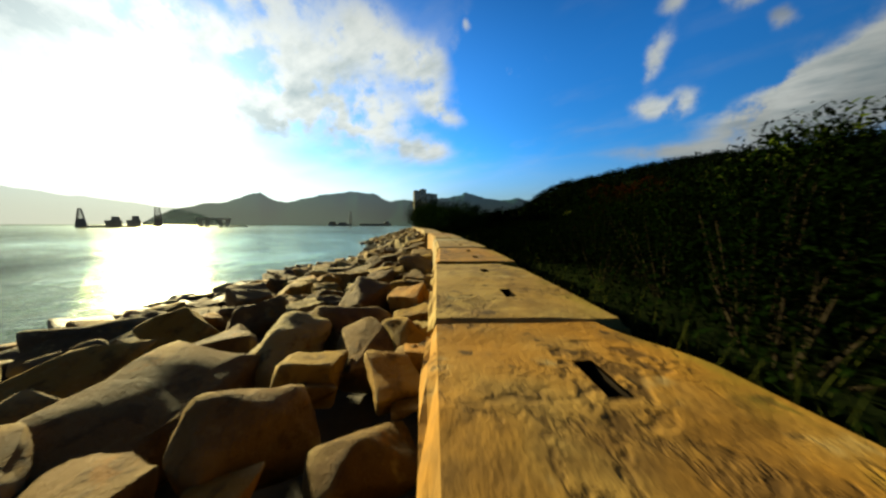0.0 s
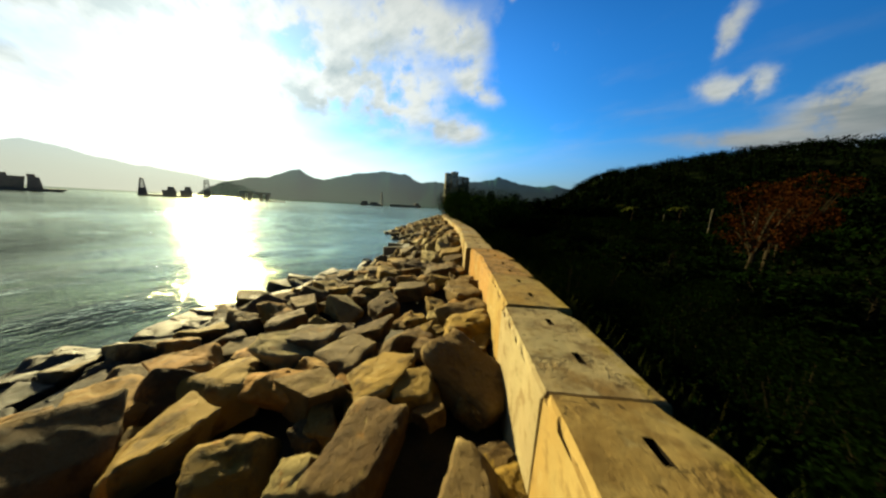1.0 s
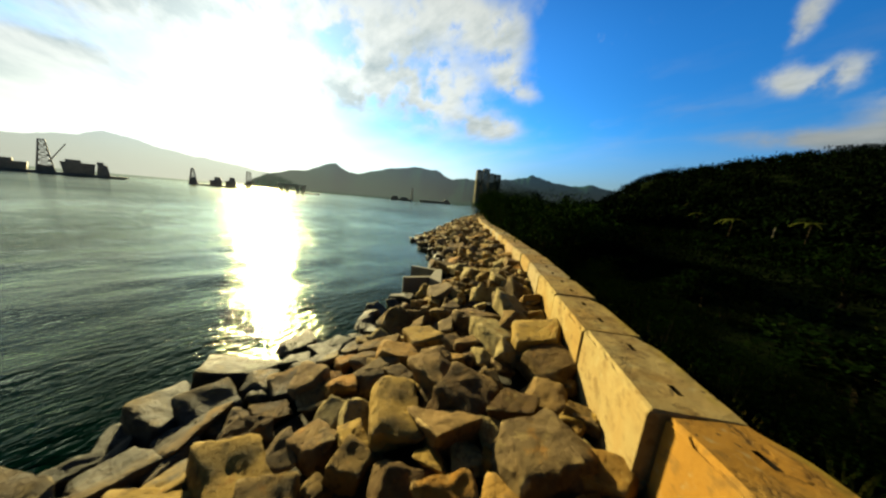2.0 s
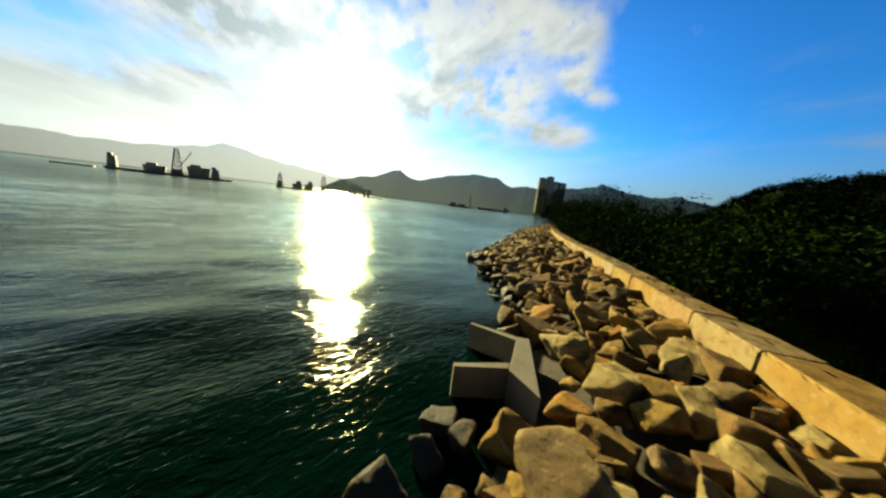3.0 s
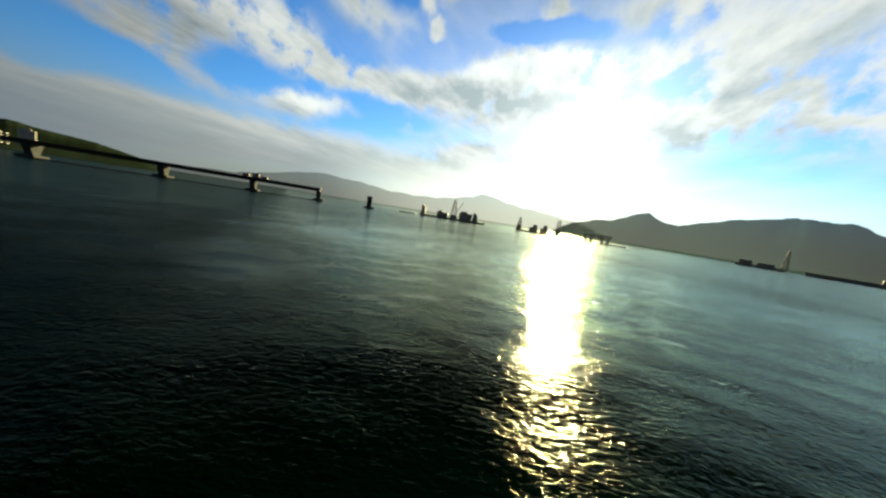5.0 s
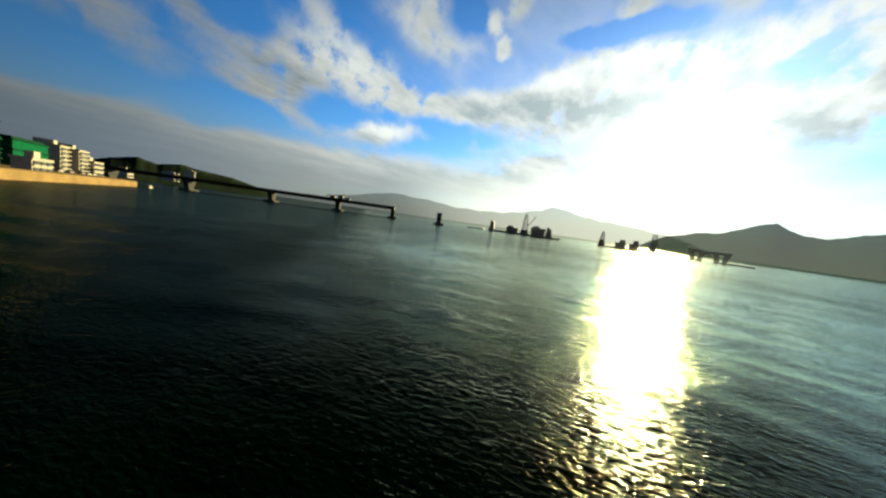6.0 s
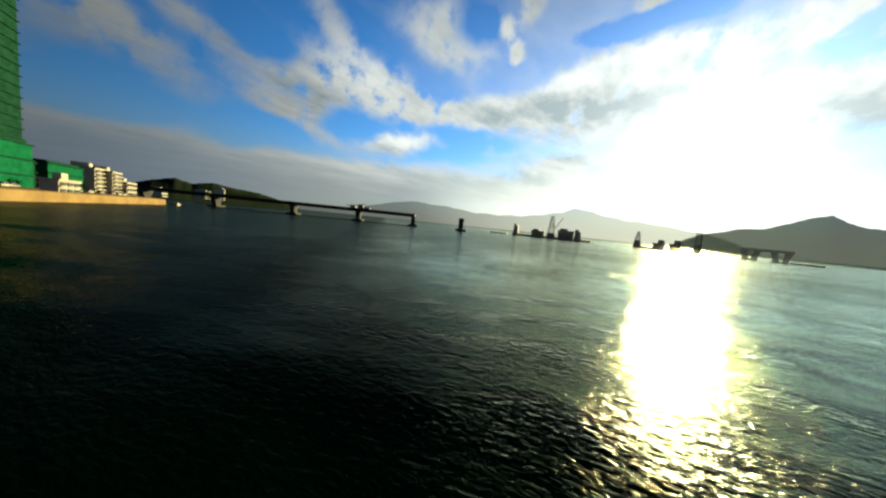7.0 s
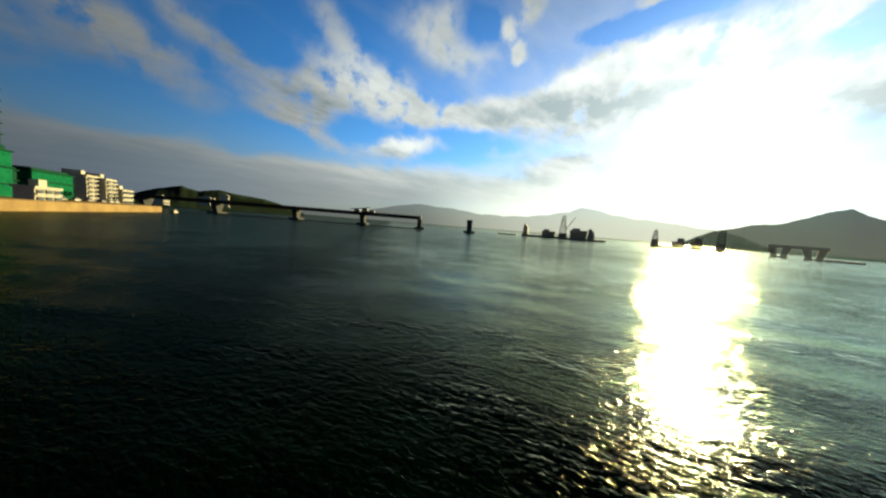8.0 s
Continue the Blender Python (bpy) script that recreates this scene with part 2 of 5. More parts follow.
def rock_material(name, per):
    m, n, bsdf = material(name, 0.85, 0, 0.08)
    info = n.add("ShaderNodeObjectInfo")
    rnd = n.add("ShaderNodeNewGeometry").outputs["Random Per Island"] if per == "island" else info.outputs["Random"]
    pos = n.add("ShaderNodeTexCoord").outputs["Object"] if per != "island" else n.add("ShaderNodeNewGeometry").outputs["Position"]
    shift = n.vmath("ADD", pos, n.vmath("SCALE", (31.0, 17.0, 53.0)))
    n.link(rnd, shift.node.inputs[1].links[0].from_node.inputs["Scale"])
    kind = n.add("ShaderNodeValToRGB")
    n.link(rnd, kind.inputs[0])
    ramp = kind.color_ramp
    ramp.interpolation = "CONSTANT"
    for at, c in ((0.0, (0.1759, 0.1109, 0.0194)), (0.18, (0.108, 0.0640, 0.0190)), (0.34, (0.2004, 0.1574, 0.0597)), (0.48, (0.0588, 0.0331, 0.0093)), (0.60, (0.0760, 0.0510, 0.0210)), (0.73, (0.1056, 0.0644, 0.0154)), (0.84, (0.1907, 0.0906, 0.0101)), (0.90, (0.1850, 0.1030, 0.0190))):
        e = ramp.elements[0] if at == 0.0 else ramp.elements.new(at)
        e.position, e.color = at, (*c, 1)
    ramp.elements.remove(ramp.elements[-1])
    big = n.noise(shift, 1.3, 5.0, 0.6)
    mid = n.noise(shift, 3.4, 7.0, 0.62, 0.1)
    small = n.noise(shift, 38.0, 5.0, 0.7)
    c = n.mix(n.ramp(big, 0.42, 0.64, 0.0, 0.30), kind.outputs[0], (0.1252, 0.0852, 0.0245))
    c = n.mix(n.ramp(mid, 0.50, 0.64, 0.0, 0.6), c, (0.0356, 0.0205, 0.0063))
    c = n.mix(n.ramp(mid, 0.42, 0.32, 0.0, 0.35), c, (0.2266, 0.1681, 0.0572))
    rust = n.noise(shift, 2.6, 6.0, 0.65)
    c = n.mix(n.ramp(rust, 0.58, 0.70, 0.0, 0.7), c, (0.1561, 0.0704, 0.0085))
    c = n.mix(n.ramp(small, 0.55, 0.75, 0.0, 0.35), c, (0.1610, 0.1138, 0.0343))
    # worn, paler edges
    worn = n.ramp(n.add("ShaderNodeNewGeometry").outputs["Pointiness"], 0.515, 0.60, 0.0, 0.55)
    c = n.mix(worn, c, (.30, .225, .095))
    # weed and wet below the tide mark
    sep = n.add("ShaderNodeSeparateXYZ")
    n.link(n.add("ShaderNodeNewGeometry").outputs["Position"], sep.inputs[0])
    tide = n.ramp(n.math("ADD", sep.outputs[2], n.math("MULTIPLY", mid, -0.5)), 0.55, 0.1)
    c = n.mix(tide, c, (0.026, 0.0235, 0.0145))
    n.link(c, bsdf.inputs["Base Color"])
    n.link(n.ramp(tide, 0.0, 1.0, 0.85, 0.62), bsdf.inputs["Roughness"])
    bump(n, bsdf, n.math("ADD", n.math("MULTIPLY", mid, 1.2), n.math("MULTIPLY", small, 0.30)), 0.9, 0.10)
    return m


def wall_material(name, rust):
    m, n, bsdf = material(name, 0.9, 0, 0.08)
    rnd = n.add("ShaderNodeObjectInfo").outputs["Random"]
    pos = n.add("ShaderNodeNewGeometry").outputs["Position"]
    big = n.noise(pos, 0.8, 4.0, 0.55, 0.3)
    mid = n.noise(pos, 3.6, 8.0, 0.62)
    blot = n.noise(n.vmath("ADD", pos, (3.7, 1.2, 0.4)), 1.7, 7.0, 0.66, 0.3)
    small = n.noise(pos, 55.0, 4.0, 0.6)
    c = n.mix(n.ramp(big, 0.36, 0.64), (0.1846, 0.1472, 0.0543), (0.1612, 0.1076, 0.0279))
    c = n.mix(n.ramp(n.noise(pos, 0.6, 5.0, 0.6), 0.18, 0.52, 0.0, rust), c, (0.195, 0.094, 0.0105))
    c = n.mix(n.ramp(rnd, 0.30, 0.05, 0.0, 0.6), c, (0.1789, 0.1624, 0.1033))
    c = n.mix(n.ramp(mid, 0.52, 0.66, 0.0, 0.55), c, (0.0844, 0.0497, 0.0144))
    c = n.mix(n.ramp(mid, 0.42, 0.28, 0.0, 0.60), c, (0.2186, 0.1887, 0.0975))
    up = n.add("ShaderNodeSeparateXYZ")
    n.link(n.add("ShaderNodeNewGeometry").outputs["True Normal"], up.inputs[0])
    pooled = n.math("MULTIPLY", n.ramp(up.outputs[2], 0.6, 0.95, 0.25, 1.0), n.ramp(blot, 0.50, 0.64, 0.0, 0.6))
    c = n.mix(pooled, c, (0.0571, 0.0297, 0.0078))
    c = n.mix(n.math("MULTIPLY", n.ramp(up.outputs[2], 0.6, 0.95), n.ramp(n.noise(pos, 0.9, 7.0, 0.62, 0.4), 0.48, 0.62, 0.0, 0.50)), c, (0.1007, 0.0539, 0.0108))
    spots = n.noise(pos, 7.0, 3.0, 0.5, 0.3)
    c = n.mix(n.math("MULTIPLY", n.ramp(up.outputs[2], 0.6, 0.95, 0.2, 1.0), n.ramp(spots, 0.645, 0.69, 0.0, 0.85)), c, (0.0302, 0.0184, 0.0062))
    c = n.mix(n.ramp(small, 0.60, 0.75, 0.0, 0.30), c, (0.0497, 0.0341, 0.0144))
    # cracks and shallow spalls, dark with dirt, and yellow lichen along the landward edge
    crack = n.ramp(n.math("ABSOLUTE", n.math("SUBTRACT", n.noise(pos, 2.1, 6.0, 0.62, 0.8), 0.5)), 0.022, 0.004)
    spall = n.ramp(n.noise(n.vmath("ADD", pos, (8.1, 4.4, 0.0)), 1.5, 4.0, 0.55, 0.6), 0.56, 0.62)
    pit = n.math("MULTIPLY", n.math("MULTIPLY", spall, n.ramp(up.outputs[2], 0.6, 0.95)), n.ramp(n.noise(pos, 9.0, 4.0, 0.6), 0.42, 0.56))
    marks = n.math("MAXIMUM", n.math("MULTIPLY", crack, n.math("MULTIPLY", n.ramp(up.outputs[2], 0.6, 0.95), n.ramp(blot, 0.46, 0.56, 0.0, 0.6 * rust))), n.math("MULTIPLY", pit, 0.3 + 0.5 * rust))
    c = n.mix(marks, c, (0.034, 0.018, 0.0052))
    here = n.add("ShaderNodeSeparateXYZ")
    n.link(n.add("ShaderNodeTexCoord").outputs["Object"], here.inputs[0])
    c = n.mix(n.math("MULTIPLY", n.ramp(here.outputs[0], 0.95, 1.2), n.ramp(mid, 0.44, 0.56, 0.15, 0.7)), c, (0.150, 0.112, 0.0125))
    n.link(c, bsdf.inputs["Base Color"])
    height = n.math("ADD", n.math("ADD", mid, n.math("MULTIPLY", blot, -0.8)), n.math("MULTIPLY", small, 0.25))
    bump(n, bsdf, n.math("ADD", height, n.math("MULTIPLY", marks, -0.9)), 0.6, 0.025)
    return m


def sea_material():
    """Green water: a dark body, and a gloss that grows towards the horizon."""
    m = bpy.data.materials.new("sea_water")
    m.use_nodes = True
    n = Nodes(m.node_tree)
    body, gloss = n.add("ShaderNodeBsdfDiffuse"), n.add("ShaderNodeBsdfGlossy")
    gloss.inputs["Color"].default_value = (0.93, 1.0, 0.79, 1)
    edge = n.add("ShaderNodeFresnel")
    edge.inputs["IOR"].default_value = 1.33
    both = n.add("ShaderNodeMixShader")
    share = n.math("MINIMUM", n.math("MULTIPLY", n.math("POWER", n.math("MAXIMUM", n.math("SUBTRACT", edge.outputs[0], 0.052), 0.0), 1.4), 2.3), 0.85)
    n.link(body.outputs[0], both.inputs[1])
    n.link(gloss.outputs[0], both.inputs[2])
    n.link(both.outputs[0], n.add("ShaderNodeOutputMaterial").inputs["Surface"])
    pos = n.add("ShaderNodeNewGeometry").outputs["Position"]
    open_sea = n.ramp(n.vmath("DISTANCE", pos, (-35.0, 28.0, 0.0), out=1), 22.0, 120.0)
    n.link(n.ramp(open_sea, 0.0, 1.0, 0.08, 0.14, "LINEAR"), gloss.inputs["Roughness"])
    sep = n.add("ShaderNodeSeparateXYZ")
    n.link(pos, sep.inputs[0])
    # the gloss is weakened by position, painting darker water south of the walk's line
    dim_offset = n.math("SUBTRACT", sep.outputs[1], n.math("ADD", 32.5, n.math("MULTIPLY", sep.outputs[0], 0.13)))
    dim_offset = n.math("ADD", dim_offset, n.math("MULTIPLY", n.math("SUBTRACT", n.noise(pos, 0.09, 3.0, 0.5), 0.5), 14.0))
    # farther out the reflection is cut as well, less so to the north
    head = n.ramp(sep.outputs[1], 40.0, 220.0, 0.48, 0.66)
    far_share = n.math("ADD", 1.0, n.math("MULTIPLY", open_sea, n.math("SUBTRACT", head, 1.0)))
    share = n.math("MULTIPLY", share, n.math("MULTIPLY", far_share, n.math("MINIMUM", 1.0, n.math("ADD", n.math("MULTIPLY", open_sea, 0.2), n.ramp(n.math("ADD", dim_offset, n.ramp(sep.outputs[0], -36.0, -16.0, 0.0, 26.0)), -12.0, 9.0, 0.17, 1.0)))))
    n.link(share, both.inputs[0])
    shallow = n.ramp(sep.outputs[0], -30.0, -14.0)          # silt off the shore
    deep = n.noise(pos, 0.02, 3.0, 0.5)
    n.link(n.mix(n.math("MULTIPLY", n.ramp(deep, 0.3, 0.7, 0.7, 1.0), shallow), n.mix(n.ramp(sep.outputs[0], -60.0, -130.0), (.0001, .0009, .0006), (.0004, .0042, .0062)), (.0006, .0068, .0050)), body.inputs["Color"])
    along = n.add("ShaderNodeMapping", vector_type="TEXTURE")
    n.link(pos, along.inputs["Vector"])
    along.inputs["Rotation"].default_value = (0, 0, radians(-22))
    along.inputs["Scale"].default_value = (1.0, 2.3, 1.0)
    swell = n.noise(along.outputs[0], 0.35, 3.0, 0.5)
    chop = n.noise(along.outputs[0], 1.5, 4.0, 0.55, 0.5)
    ripple = n.noise(along.outputs[0], 5.0, 3.0, 0.55, 0.6)
    patch = n.ramp(n.noise(pos, 0.05, 3.0, 0.5), 0.35, 0.65, 0.45, 1.1)
    shelter = n.ramp(sep.outputs[0], -10.0, -46.0, 0.75, 0.95)      # calmer near the shore
    h = n.math("ADD", n.math("MULTIPLY", swell, 0.45), n.math("MULTIPLY", n.math("ADD", n.math("MULTIPLY", chop, 0.56), n.math("MULTIPLY", ripple, 0.54)), patch))
    h = n.math("MULTIPLY", h, shelter)
    relief = n.add("ShaderNodeBump")
    relief.inputs["Strength"].default_value, relief.inputs["Distance"].default_value = 1.0, 0.18
    n.link(h, relief.inputs["Height"])
    for node in (body, gloss, edge):
        n.link(relief.outputs[0], node.inputs["Normal"])
    return m


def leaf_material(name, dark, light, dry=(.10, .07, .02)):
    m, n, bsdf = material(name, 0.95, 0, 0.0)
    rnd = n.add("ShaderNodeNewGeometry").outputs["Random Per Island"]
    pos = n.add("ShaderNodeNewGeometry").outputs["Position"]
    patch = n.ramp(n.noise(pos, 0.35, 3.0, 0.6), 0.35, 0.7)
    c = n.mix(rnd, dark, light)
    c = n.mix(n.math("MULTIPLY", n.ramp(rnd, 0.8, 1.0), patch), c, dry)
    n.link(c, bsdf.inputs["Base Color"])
    return m


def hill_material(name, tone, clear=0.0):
    """Far hills and towers. clear: how see-through each face is, to put haze into the surface."""
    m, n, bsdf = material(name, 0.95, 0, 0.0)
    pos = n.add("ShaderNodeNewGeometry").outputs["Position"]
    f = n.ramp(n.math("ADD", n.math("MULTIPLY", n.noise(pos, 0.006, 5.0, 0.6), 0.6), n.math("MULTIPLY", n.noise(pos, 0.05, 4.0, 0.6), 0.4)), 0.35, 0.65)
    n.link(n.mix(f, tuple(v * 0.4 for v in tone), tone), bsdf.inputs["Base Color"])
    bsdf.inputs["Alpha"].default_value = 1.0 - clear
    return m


ROCK = rock_material("revetment_rock", "object")
ROCK_FAR = rock_material("revetment_rock_joined", "island")
CONCRETE = wall_material("weathered_concrete", 0.30)
CONCRETE_RUST = wall_material("rust_stained_concrete", 0.95)
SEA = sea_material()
PALE = mottled("pale_concrete", (.085, .075, .048), (.135, .12, .078), 1.2, 0.85, 0.3, 0.02)
# near-black lining: the shade inside the lifting slots put into colour
SLOT_SHADE = mottled("painted_slot_shade", (.004, .003, .002), (.010, .008, .006), 3.0, 0.95, 0.3, 0.02, 14.0, 0.0)
# the bed's tone is darkened to carry the shade between the boulders
RUBBLE = mottled("gap_shade_rubble", (.0133, .0104, .0059), (.037, .0281, .0148), 1.5, 0.95, 0.8, 0.10)
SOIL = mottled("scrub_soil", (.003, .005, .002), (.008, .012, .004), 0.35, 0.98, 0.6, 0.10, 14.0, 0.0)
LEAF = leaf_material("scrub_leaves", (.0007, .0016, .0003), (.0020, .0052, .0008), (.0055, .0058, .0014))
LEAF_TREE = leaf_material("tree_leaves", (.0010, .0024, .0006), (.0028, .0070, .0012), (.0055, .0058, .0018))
LEAF_RED = leaf_material("rusty_leaves", (.0085, .0030, .001), (.026, .0080, .0020), (.024, .0125, .0034))
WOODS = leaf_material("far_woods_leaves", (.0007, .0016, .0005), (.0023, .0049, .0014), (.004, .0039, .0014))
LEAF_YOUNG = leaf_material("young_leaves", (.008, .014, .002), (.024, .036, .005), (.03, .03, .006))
# lighter copy of the scrub leaves, low sunlight put into its colour
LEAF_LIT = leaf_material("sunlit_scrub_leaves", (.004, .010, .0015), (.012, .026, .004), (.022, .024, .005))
GRASS = leaf_material("dry_grass", (.008, .011, .002), (.026, .030, .006), (.055, .046, .011))
BARK = mottled("bark", (.008, .0065, .004), (.02, .016, .010), 3.0, 0.9, 0.6, 0.03, 14.0, 0.0)
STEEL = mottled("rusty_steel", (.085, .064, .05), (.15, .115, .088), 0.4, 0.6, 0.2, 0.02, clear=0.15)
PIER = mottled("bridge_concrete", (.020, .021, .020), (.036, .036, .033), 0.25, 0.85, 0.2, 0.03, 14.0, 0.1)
# bridge concrete again, paler and part transparent: glare and haze put into it
PLATFORM = mottled("glare_paled_concrete", (.24, .225, .185), (.36, .34, .285), 0.25, 0.85, 0.2, 0.03, 14.0, 0.1, clear=0.4)
HULL = mottled("barge_hull", (.075, .058, .045), (.12, .092, .07), 0.3, 0.6, 0.2, 0.02)
CREAM = mottled("cream_render", (.165, .145, .105), (.23, .205, .155), 0.3, 0.85, 0.1, 0.01)
WINDOW = mottled("dark_windows", (.024, .028, .032), (.048, .056, .06), 0.6, 0.25, 0.0, 0.01)
NETTING = mottled("green_netting", (.002, .034, .014), (.004, .058, .025), 0.5, 0.9, 0.5, 0.05, 8.0, 0.0)
NETTING_DARK = mottled("dark_green_netting", (.003, .014, .008), (.006, .026, .015), 0.5, 0.9, 0.5, 0.05, 8.0, 0.0)
QUAY = mottled("quay_concrete", (.095, .060, .022), (.15, .098, .038), 0.15, 0.9, 0.3, 0.05, 14.0, 0.1)
# one tower render in two tones, sun put into the first, shade into the second
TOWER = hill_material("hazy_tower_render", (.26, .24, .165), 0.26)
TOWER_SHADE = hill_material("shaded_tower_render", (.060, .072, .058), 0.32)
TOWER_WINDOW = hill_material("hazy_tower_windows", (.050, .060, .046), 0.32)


# ---------------------------------------------------------------- mesh helpers
def mesh_object(name, bm, mat, parent=None, smooth=False):
    me = bpy.data.meshes.new(name)
    bm.to_mesh(me)
    bm.free()
    me.materials.append(mat)
    if smooth:
        me.polygons.foreach_set("use_smooth", [True] * len(me.polygons))
    ob = new(name, me)
    if parent is not None:
        ob.parent = parent
    return ob


def part(name, bm, mat, parent, label="", smooth=False):
    ob = mesh_object(name, bm, mat, parent, smooth)
    return tagged(ob, label) if label else ob


def empty(name, m, label, category, group="", kind=""):
    ob = new(name)
    ob.matrix_world = m
    return tagged(ob, label, category, group, kind)


def raw(name, verts, faces, mat, smooth=False, parent=None):
    me = bpy.data.meshes.new(name)
    me.from_pydata(verts, [], faces)
    me.materials.append(mat)
    if smooth:
        me.polygons.foreach_set("use_smooth", [True] * len(me.polygons))
    me.update()
    ob = new(name, me)
    if parent is not None:
        ob.parent = parent
    return ob


def box(bm, size, at=(0, 0, 0), turn=0.0, bevel=0.0, taper=1.0):
    """A box standing on `at`, its top scaled by taper."""
    m = Matrix.Translation(Vector(at) + Vector((0, 0, size[2] / 2))) @ Matrix.Rotation(turn, 4, "Z")
    made = bmesh.ops.create_cube(bm, size=1.0)["verts"]
    for v in made:
        k = taper if v.co.z > 0 else 1.0
        v.co = m @ Vector((v.co.x * size[0] * k, v.co.y * size[1] * k, v.co.z * size[2]))
    if bevel:
        edges = {e for v in made for e in v.link_edges}
        bmesh.ops.bevel(bm, geom=list(edges), offset=bevel, segments=2, affect="EDGES", profile=0.5)
    return bm


def bar(bm, a, b, radius, sides=6, end=None):
    """A round bar from a to b."""
    a, b = Vector(a), Vector(b)
    way = b - a
    m = Matrix.Translation((a + b) / 2) @ way.to_track_quat("Z", "Y").to_matrix().to_4x4()
    bmesh.ops.create_cone(bm, cap_ends=True, segments=sides, radius1=radius, radius2=radius if end is None else end, depth=way.length, matrix=m)
    return bm


def prism(bm, outline, depth, m):
    """An outline in x and z, made solid along y by depth, put at m."""
    front = [bm.verts.new(m @ Vector((x, -depth / 2, z))) for x, z in outline]
    rear = [bm.verts.new(m @ Vector((x, depth / 2, z))) for x, z in outline]
    bm.faces.new(front)
    bm.faces.new(rear[::-1])
    for i in range(len(outline)):
        j = (i + 1) % len(outline)
        bm.faces.new((front[i], rear[i], rear[j], front[j]))
    bmesh.ops.recalc_face_normals(bm, faces=bm.faces[:])
    return bm


def lerp(points, t):
    """Straight lines through points (t, value)."""
    if t <= points[0][0]:
        return points[0][1]
    for (a, u), (b, v) in zip(points, points[1:]):
        if t <= b:
            return u + (v - u) * (t - a) / (b - a)
    return points[-1][1]


def smooth01(a, b, x):
    t = min(max((x - a) / (b - a), 0.0), 1.0)
    return t * t * (3 - 2 * t)


# ---------------------------------------------------------------- plan
WALL_TOP = 3.0
WALL_W = 1.24
# the sea-side edge of the seawall: y, x
EDGE = [(-12, -0.16), (1.7, -0.16), (4.2, -0.08), (6.7, 0.0), (19.1, 0.0), (19.2, -0.55), (28, -0.8), (31, -0.85), (36, -1.4), (46, -2.4), (60, -4.2), (76, -5.4), (100, -5.6), (118, -4.8)]
# the water's edge: y, x
SHORE = [(-15, -13), (6, -12.5), (14, -11.3), (19, -10.8), (23, -9.3), (26, -7.9), (38, -7.4), (43, -9.3), (47, -11), (52, -13.9), (58, -13.2), (70, -13.4),
         (100, -13.6), (120, -14), (135, -11), (145, -4)]


def bed(x, y):
    """Height of the rubble bed under the rocks."""
    e, s = lerp(EDGE, y), lerp(SHORE, y)
    u = (e - x) / (e - s)
    top = 1.62 + 0.6 * smooth01(20, 29, y)
    return top - (top + 0.23) * max(u, 0) ** 1.15


def coast(y):
    return lerp([(-400, 0.9), (118, -4.2), (128, -1), (150, 12), (220, 45), (420, 120), (800, 260)], y) if y > 100 else lerp(EDGE, y) + 0.9


RIDGE = [(-180, 10), (-60, 9.6), (-50, 10.2), (-44, 9.7), (-39, 9.2), (-33, 8.4), (-27, 7.4), (-20, 5.9), (-16, 5.0), (-10, 4.2), (-5, 3.0), (0, 1.0), (30, 0.5)]


def land(x, y):
    inside = x - coast(y)
    base = -2.5 + 5.15 * smooth01(-6, 0.3, inside)
    base += 0.25 * noise.noise((x * 0.11, y * 0.11, 0.3))
    # an added dip, so that the wall's shadow covers more of the scrub
    base -= 1.2 * smooth01(0.5, 2.0, inside) * (1 - smooth01(9, 24, inside)) * smooth01(6, 12, y) * (1 - smooth01(45, 75, y))
    r = math.hypot(x, y - 15)
    az = math.degrees(math.atan2(-x, y - 15))
    top = math.tan(radians(lerp(RIDGE, az))) * 300 + 3
    rise = smooth01(70, 300, r) - 0.35 * smooth01(320, 700, r)
    rough = 1 + 0.16 * noise.noise((x * 0.012, y * 0.012, 4.0))
    return base + max(top - 4, 0) * rise * rough * smooth01(2, 60, inside)


# ---------------------------------------------------------------- setting
def graded(lo, hi, fine_lo, fine_hi, step, growth=1.25):
    mid = list(np.arange(fine_lo, fine_hi + 1e-6, step))
    left, right, s = [], [], step
    v = fine_lo
    while v > lo:
        s *= growth
        v -= s
        left.append(max(v, lo))
    s, v = step, mid[-1]
    while v < hi:
        s *= growth
        v += s
        right.append(min(v, hi))
    return np.array(left[::-1] + mid + right)


def make_sea():
    xs, ys = graded(-4600, 4600, -90, 2, 0.5), graded(-4600, 4600, -5, 110, 0.5)
    gx, gy = np.meshgrid(xs, ys)
    rng = np.random.default_rng(4)
    z = np.zeros_like(gx)
    near = np.exp(-np.maximum(np.hypot(gx + 40, gy - 45) - 70, 0) / 60)
    for k in range(26):
        length = rng.uniform(1.6, 9.0)
        a = radians(-22) + rng.normal(0, 0.45)
        z += 0.0030 * length ** 0.8 * np.sin(2 * math.pi / length * (gx * math.cos(a) + gy * math.sin(a)) + rng.uniform(0, 6.28))
    z *= near
    verts = np.stack([gx, gy, z], -1).reshape(-1, 3)
    nx, ny = len(xs), len(ys)
    i = np.arange((ny - 1) * nx).reshape(ny - 1, nx)[:, :-1].ravel()
    faces = np.stack([i, i + 1, i + 1 + nx, i + nx], -1)
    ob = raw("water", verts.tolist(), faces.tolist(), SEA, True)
    tagged(ob, "dark teal sea with small wind ripples and sun glitter", "sea", kind="structure")


